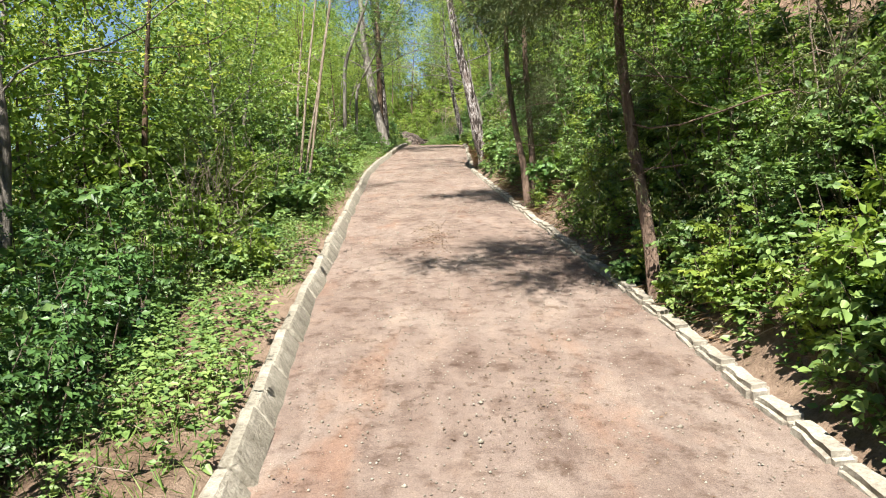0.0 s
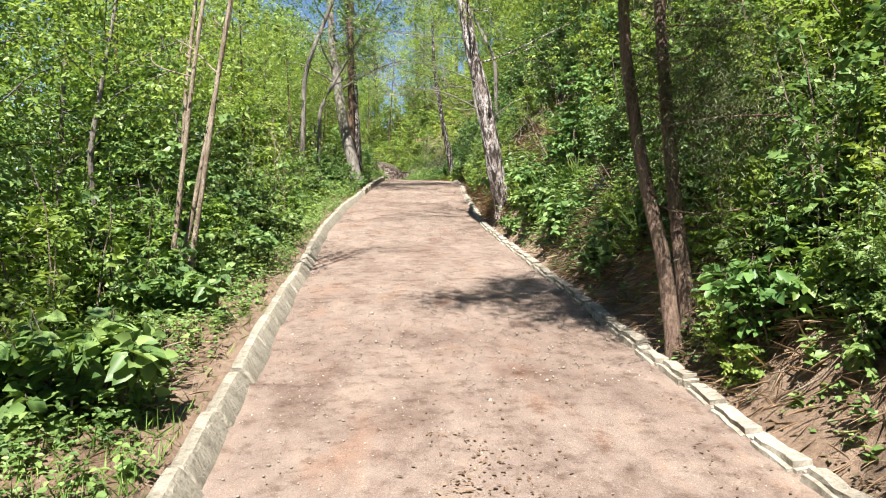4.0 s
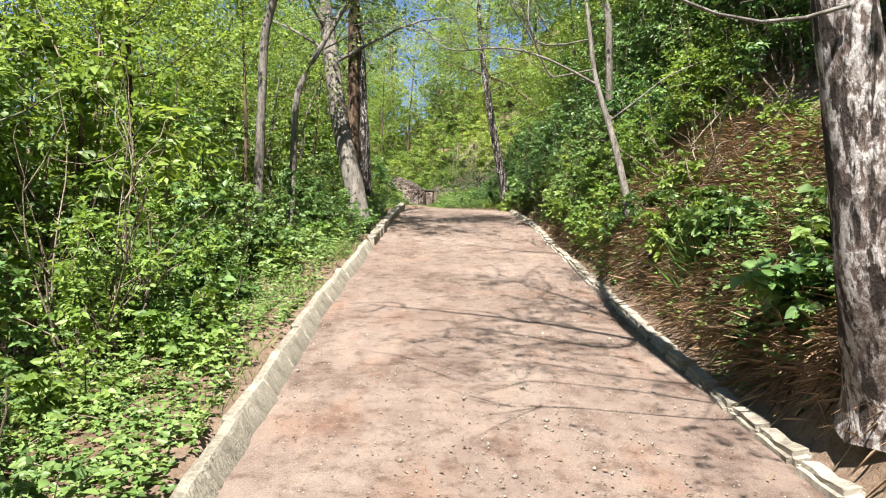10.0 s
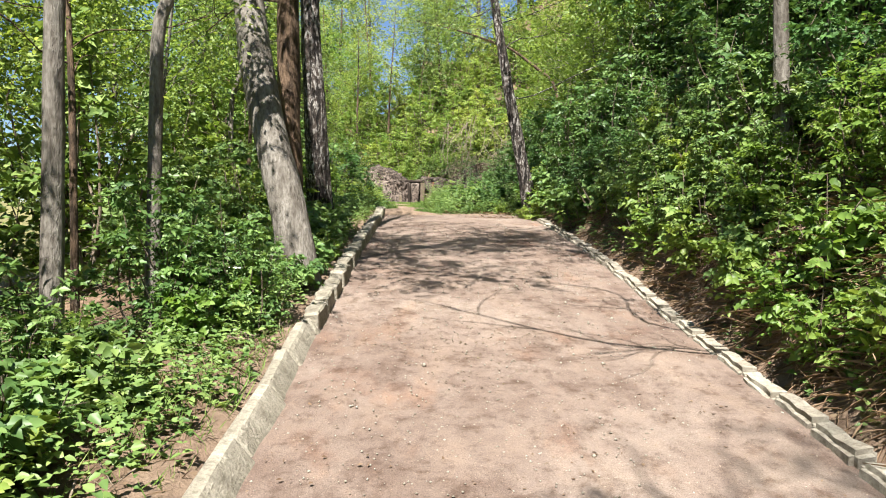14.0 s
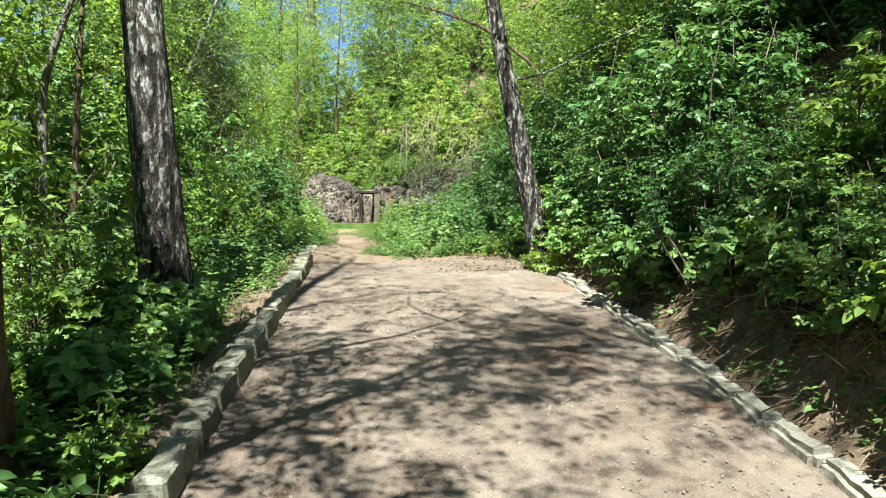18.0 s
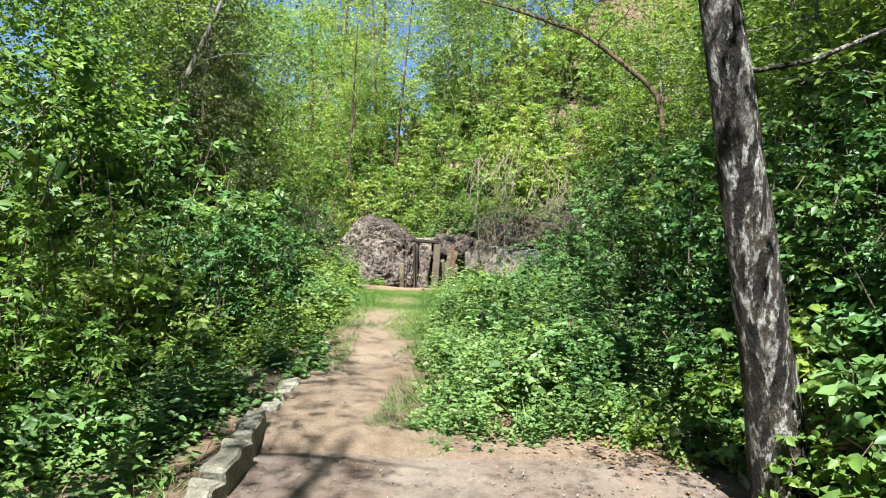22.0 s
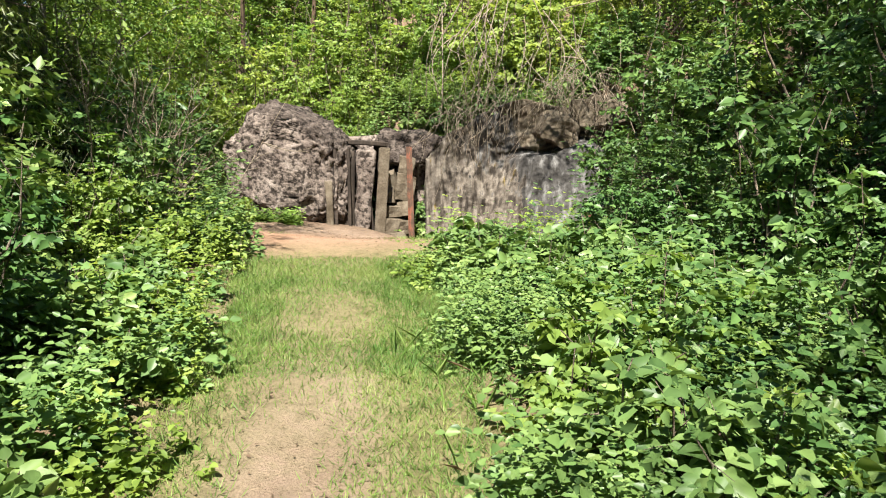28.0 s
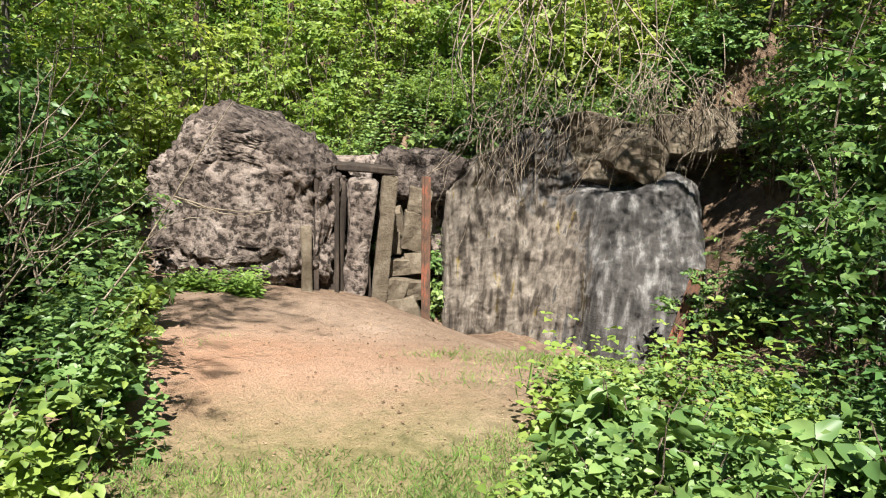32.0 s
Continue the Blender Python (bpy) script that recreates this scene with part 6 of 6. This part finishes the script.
def doorway():
    d = thing("ruin_doorway", "collapsed bunker doorway with leaning concrete jambs", "doorway", pose(-1.0, 48.5, 4.1))
    part("concrete_strip", rough_block((0.10, 0.12, 1.35), 3, 0.02, 4, 3, 0.01), BLOCK, d, at=pose(-0.53, -0.42, 0.125, 0, -3, 8))
    # near-black panel: the shade of the recess is put into its colour
    part("recess_panel", rough_block((0.34, 0.08, 1.9), 5, 0.03, 3, 5, 0.02), STEEL, d, "dark panel standing in for recess shade between the flanges", pose(-0.32, -0.22, 0.3, 0, -2, 4))
    for x, y, w, a in ((-0.46, -0.34, 0.05, 12), (-0.24, -0.30, 0.045, -6)):
        part("steel_flange", plain_box((w, 0.12, 1.9), 0.004), STEEL, d, at=pose(x, y, 0.33, 0, -2, a))
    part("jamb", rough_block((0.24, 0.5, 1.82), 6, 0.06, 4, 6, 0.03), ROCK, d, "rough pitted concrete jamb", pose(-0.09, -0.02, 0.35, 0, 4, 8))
    part("steel_channel", plain_box((0.04, 0.14, 1.85), 0.004), STEEL, d, at=pose(0.07, -0.08, 0.35, 0, -5, 10))
    part("leaning_slab", plain_box((0.17, 0.07, 1.9), 0.01), BLOCK, d, "leaning board-marked concrete slab", pose(0.24, 0.05, 0.35, 2, 2, 14))
    part("roof_slab", rough_block((0.78, 0.7, 0.07), 7, 0.02, 3, 5, 0.01), STEEL, d, "dark slab over the opening", pose(-0.08, 0.32, 1.36, 0, 2, 3))
    part("earth_overhang", rough_block((0.95, 0.7, 0.55), 8, 0.10, 2.5, 6, 0.08), CRUST, d, "dark crumbling earth over the rubble", pose(0.70, 1.0, 1.3, 0, 3, 5))
    part("side_panel", rough_block((0.3, 1.1, 1.6), 15, 0.05, 3, 5, 0.03), ROCK, d, at=pose(-0.42, 0.5, 0.4))
    part("back_panel", rough_block((2.0, 0.2, 2.0), 12, 0.06, 2, 6, 0.03), ROCK, d, at=pose(0.45, 1.0, 0.45))
    rng = np.random.RandomState(8)
    for x, y, z, w, h in ((0.46, 0.10, -0.48, 0.46, 0.36), (0.46, 0.20, -0.22, 0.42, 0.30), (0.38, 0.25, 0.02, 0.24, 0.26), (0.62, 0.30, 0.05, 0.26, 0.22), (0.42, 0.40, 0.26, 0.28, 0.20), (0.64, 0.45, 0.28, 0.24, 0.24), (0.38, 0.55, 0.48, 0.22, 0.24), (0.63, 0.60, 0.62, 0.30, 0.42), (0.38, 0.60, 0.75, 0.24, 0.28), (0.66, 0.60, 1.0, 0.24, 0.26)):
        part("rubble_stone", rough_block((w, 0.3, h), rng.randint(50), 0.035, 4, 2, 0.008, False), BLOCK, d, at=pose(x, y, z, *rng.uniform(-14, 14, 3)))


doorway()


def steel_post(x, y, z, h, tilt, turn, label):
    p = thing("steel_post", label, "post", pose(x, y, z, 0, tilt, turn), "steel posts of the ruin")
    part("web", plain_box((0.012, 0.08, h), 0.003), RUST, p, at=pose(0, 0, h / 2))
    for s in (-0.05, 0.05):
        part("flange", plain_box((0.068, 0.014, h), 0.003), RUST, p, at=pose(0, s, h / 2))


steel_post(-0.25, 48.45, 3.55, 1.87, -3, 10, "rusted red steel beam standing upright in the rubble")
steel_post(1.98, 47.35, 3.55, 1.2, 18, 20, "rusted steel rail leaning against the wall")


def hanging_roots():
    rng = np.random.RandomState(17)
    tubes = []
    heads = rng.uniform(0.35, 3.2, 16)
    for k in range(150):
        x = heads[rng.randint(16)] + rng.normal(0, 0.14)
        front = np.interp(x, [-0.3, 0.6, 1.5, 2.2, 3.2], [49.35, 49.15, 48.95, 48.75, 48.8])
        a = np.array([x, front + rng.normal(0, 0.10), np.interp(x, [-0.3, 0.5, 1.2, 3.2], [5.6, 6.0, 6.35, 6.5]) + rng.uniform(-0.25, 0.3)])
        p, w = [a], np.array([rng.normal(0, 0.5), -0.55, rng.uniform(-0.6, 0.4)])
        reach = rng.uniform(0.05, 0.17)
        for q in range(8):
            w = w + np.array([rng.normal(-0.03, 0.4), rng.normal(0.05, 0.16), -0.42])
            w = w / max(1.0, np.linalg.norm(w) / 1.4)
            p.append(p[-1] + unit(w) * reach * rng.uniform(0.7, 1.3))
        tubes.append((np.array(p), np.linspace(rng.uniform(0.003, 0.009), 0.002, 9)))
    for k in range(46):
        x = rng.uniform(0.3, 3.2)
        a = np.array([x, rng.uniform(49.4, 50.4), rng.uniform(6.9, 8.2)])
        e = np.array([x - rng.uniform(0.1, 0.9), 48.95 + rng.normal(0, 0.15), rng.uniform(5.4, 6.3)])
        tubes.append((curve_pts(a, e, 10, 0.28, rng), np.linspace(rng.uniform(0.006, 0.014), 0.003, 10)))
    tagged(part("hanging_roots", tube_mesh("hanging_roots", tubes, 4), DRY_TWIG), "tangle of dry roots hanging over the ruined wall", "roots", kind="stuff")


hanging_roots()
herbs("hill_weeds", "weeds and grass on the hill over the ruin", 106, keep(scatter(14, 2600, lambda y: (-1.6 + 0 * y, 5.2 + 0 * y), 49.15, 52.0), lambda x, y: wob(x, y, 1.5, 61) * 0.4 + 0.6), 0.42, 0.075, LEAF_SHRUB, 6)
herbs("hill_weeds", "weeds on the steep soil above the doorway", 116, keep(scatter(36, 900, lambda y: (-1.5 + 0 * y, 0.7 + 0 * y), 49.35, 50.1), lambda x, y: 1 + 0 * x), 0.3, 0.07, LEAF_HERB, 5)
herbs("boulder_foot_weeds", "small tuft of weeds at the foot of the boulder", 107, keep(scatter(15, 160, lambda y: (-2.75 + 0 * y, -1.95 + 0 * y), 47.45, 47.8), lambda x, y: 1 + 0 * x), 0.26, 0.07, LEAF_BRIGHT, 5)


# ---- kerbs ----
def kerb_mesh(seed, length, width, high, amp, batter=0.0, rounding=0.016):
    bm = bmesh.new()
    bmesh.ops.create_cube(bm, size=1)
    bmesh.ops.scale(bm, vec=(width, length, high), verts=bm.verts)
    bmesh.ops.bevel(bm, geom=bm.edges[:], offset=rounding, segments=2 if rounding > 0.02 else 1, affect='EDGES')
    long_edges = [e for e in bm.edges if abs(e.verts[0].co.y - e.verts[1].co.y) > 0.1]
    bmesh.ops.subdivide_edges(bm, edges=long_edges, cuts=3, use_grid_fill=True)
    for v in bm.verts:
        if v.co.z > 0:
            v.co.x = v.co.x * 0.9 if v.co.x < 0 or not batter else v.co.x - batter
    off = Vector((seed * 2.3, seed * 5.1, 0))
    for v in bm.verts:
        v.co += noise.noise_vector(v.co * 7 + off) * amp
    me = bpy.data.meshes.new("kerb_stone")
    bm.to_mesh(me)
    bm.free()
    return me


def kerb(name, label, edge, side, y0, y1, length, width, high, up, amp, mat, gap, skew, seed, batter=0.0, rounding=0.016):
    rng = np.random.RandomState(seed)
    k = tagged(new(name), label, "kerb", kind="structure")
    kinds = [kerb_mesh(seed * 10 + q, length * f, width, high, amp, batter, rounding) for q, f in enumerate((1.0, 0.95, 1.02, 0.85))]
    lens = [length * f for f in (1.0, 0.95, 1.02, 0.85)]
    y = y0
    while y < y1:
        q = rng.randint(4)
        yc = y + lens[q] / 2
        a = float(edge(y)) + side * (width / 2 + rng.normal(0, skew * 0.3))
        b = float(edge(y + lens[q])) + side * (width / 2 + rng.normal(0, skew * 0.3))
        yaw = math.degrees(math.atan2(-(b - a), lens[q]))
        pitch = math.degrees(math.atan2(float(rise(y + lens[q]) - rise(y)), lens[q]))
        z = float(rise(yc)) + up - high / 2 + rng.normal(0, skew * 0.25)
        part("kerb_stone", kinds[q], mat, k, at=pose((a + b) / 2, yc, z, pitch + rng.normal(0, skew * 25), rng.normal(0, skew * 60), yaw + rng.normal(0, skew * 30)))
        y += lens[q] + gap * rng.uniform(0.4, 1.8)
    return k


kerb("kerb_left", "row of weathered concrete kerb stones beside the path", left_x, -1, -8, 26.5, 0.66, 0.165, 0.15, 0.12, 0.012, KERB, 0.014, 0.025, 1, 0.075)
kerb("kerb_left_upper", "uneven row of tilted broken kerb stones beside the path", left_x, -1, 26.5, 34.9, 0.44, 0.15, 0.44, 0.135, 0.03, KERB, 0.05, 0.018, 3)
kerb("kerb_right", "row of chipped whitewashed kerb stones at the foot of the bank", right_x, 1, -8, 35.0, 0.38, 0.15, 0.34, 0.055, 0.02, KERB_WHITE, 0.018, 0.028, 2, 0.0, 0.028)
kerb("kerb_left_end", "last sunken kerb stones half buried beside the trail", left_x, -1, 35.0, 36.2, 0.34, 0.16, 0.34, 0.06, 0.04, KERB, 0.10, 0.05, 4)
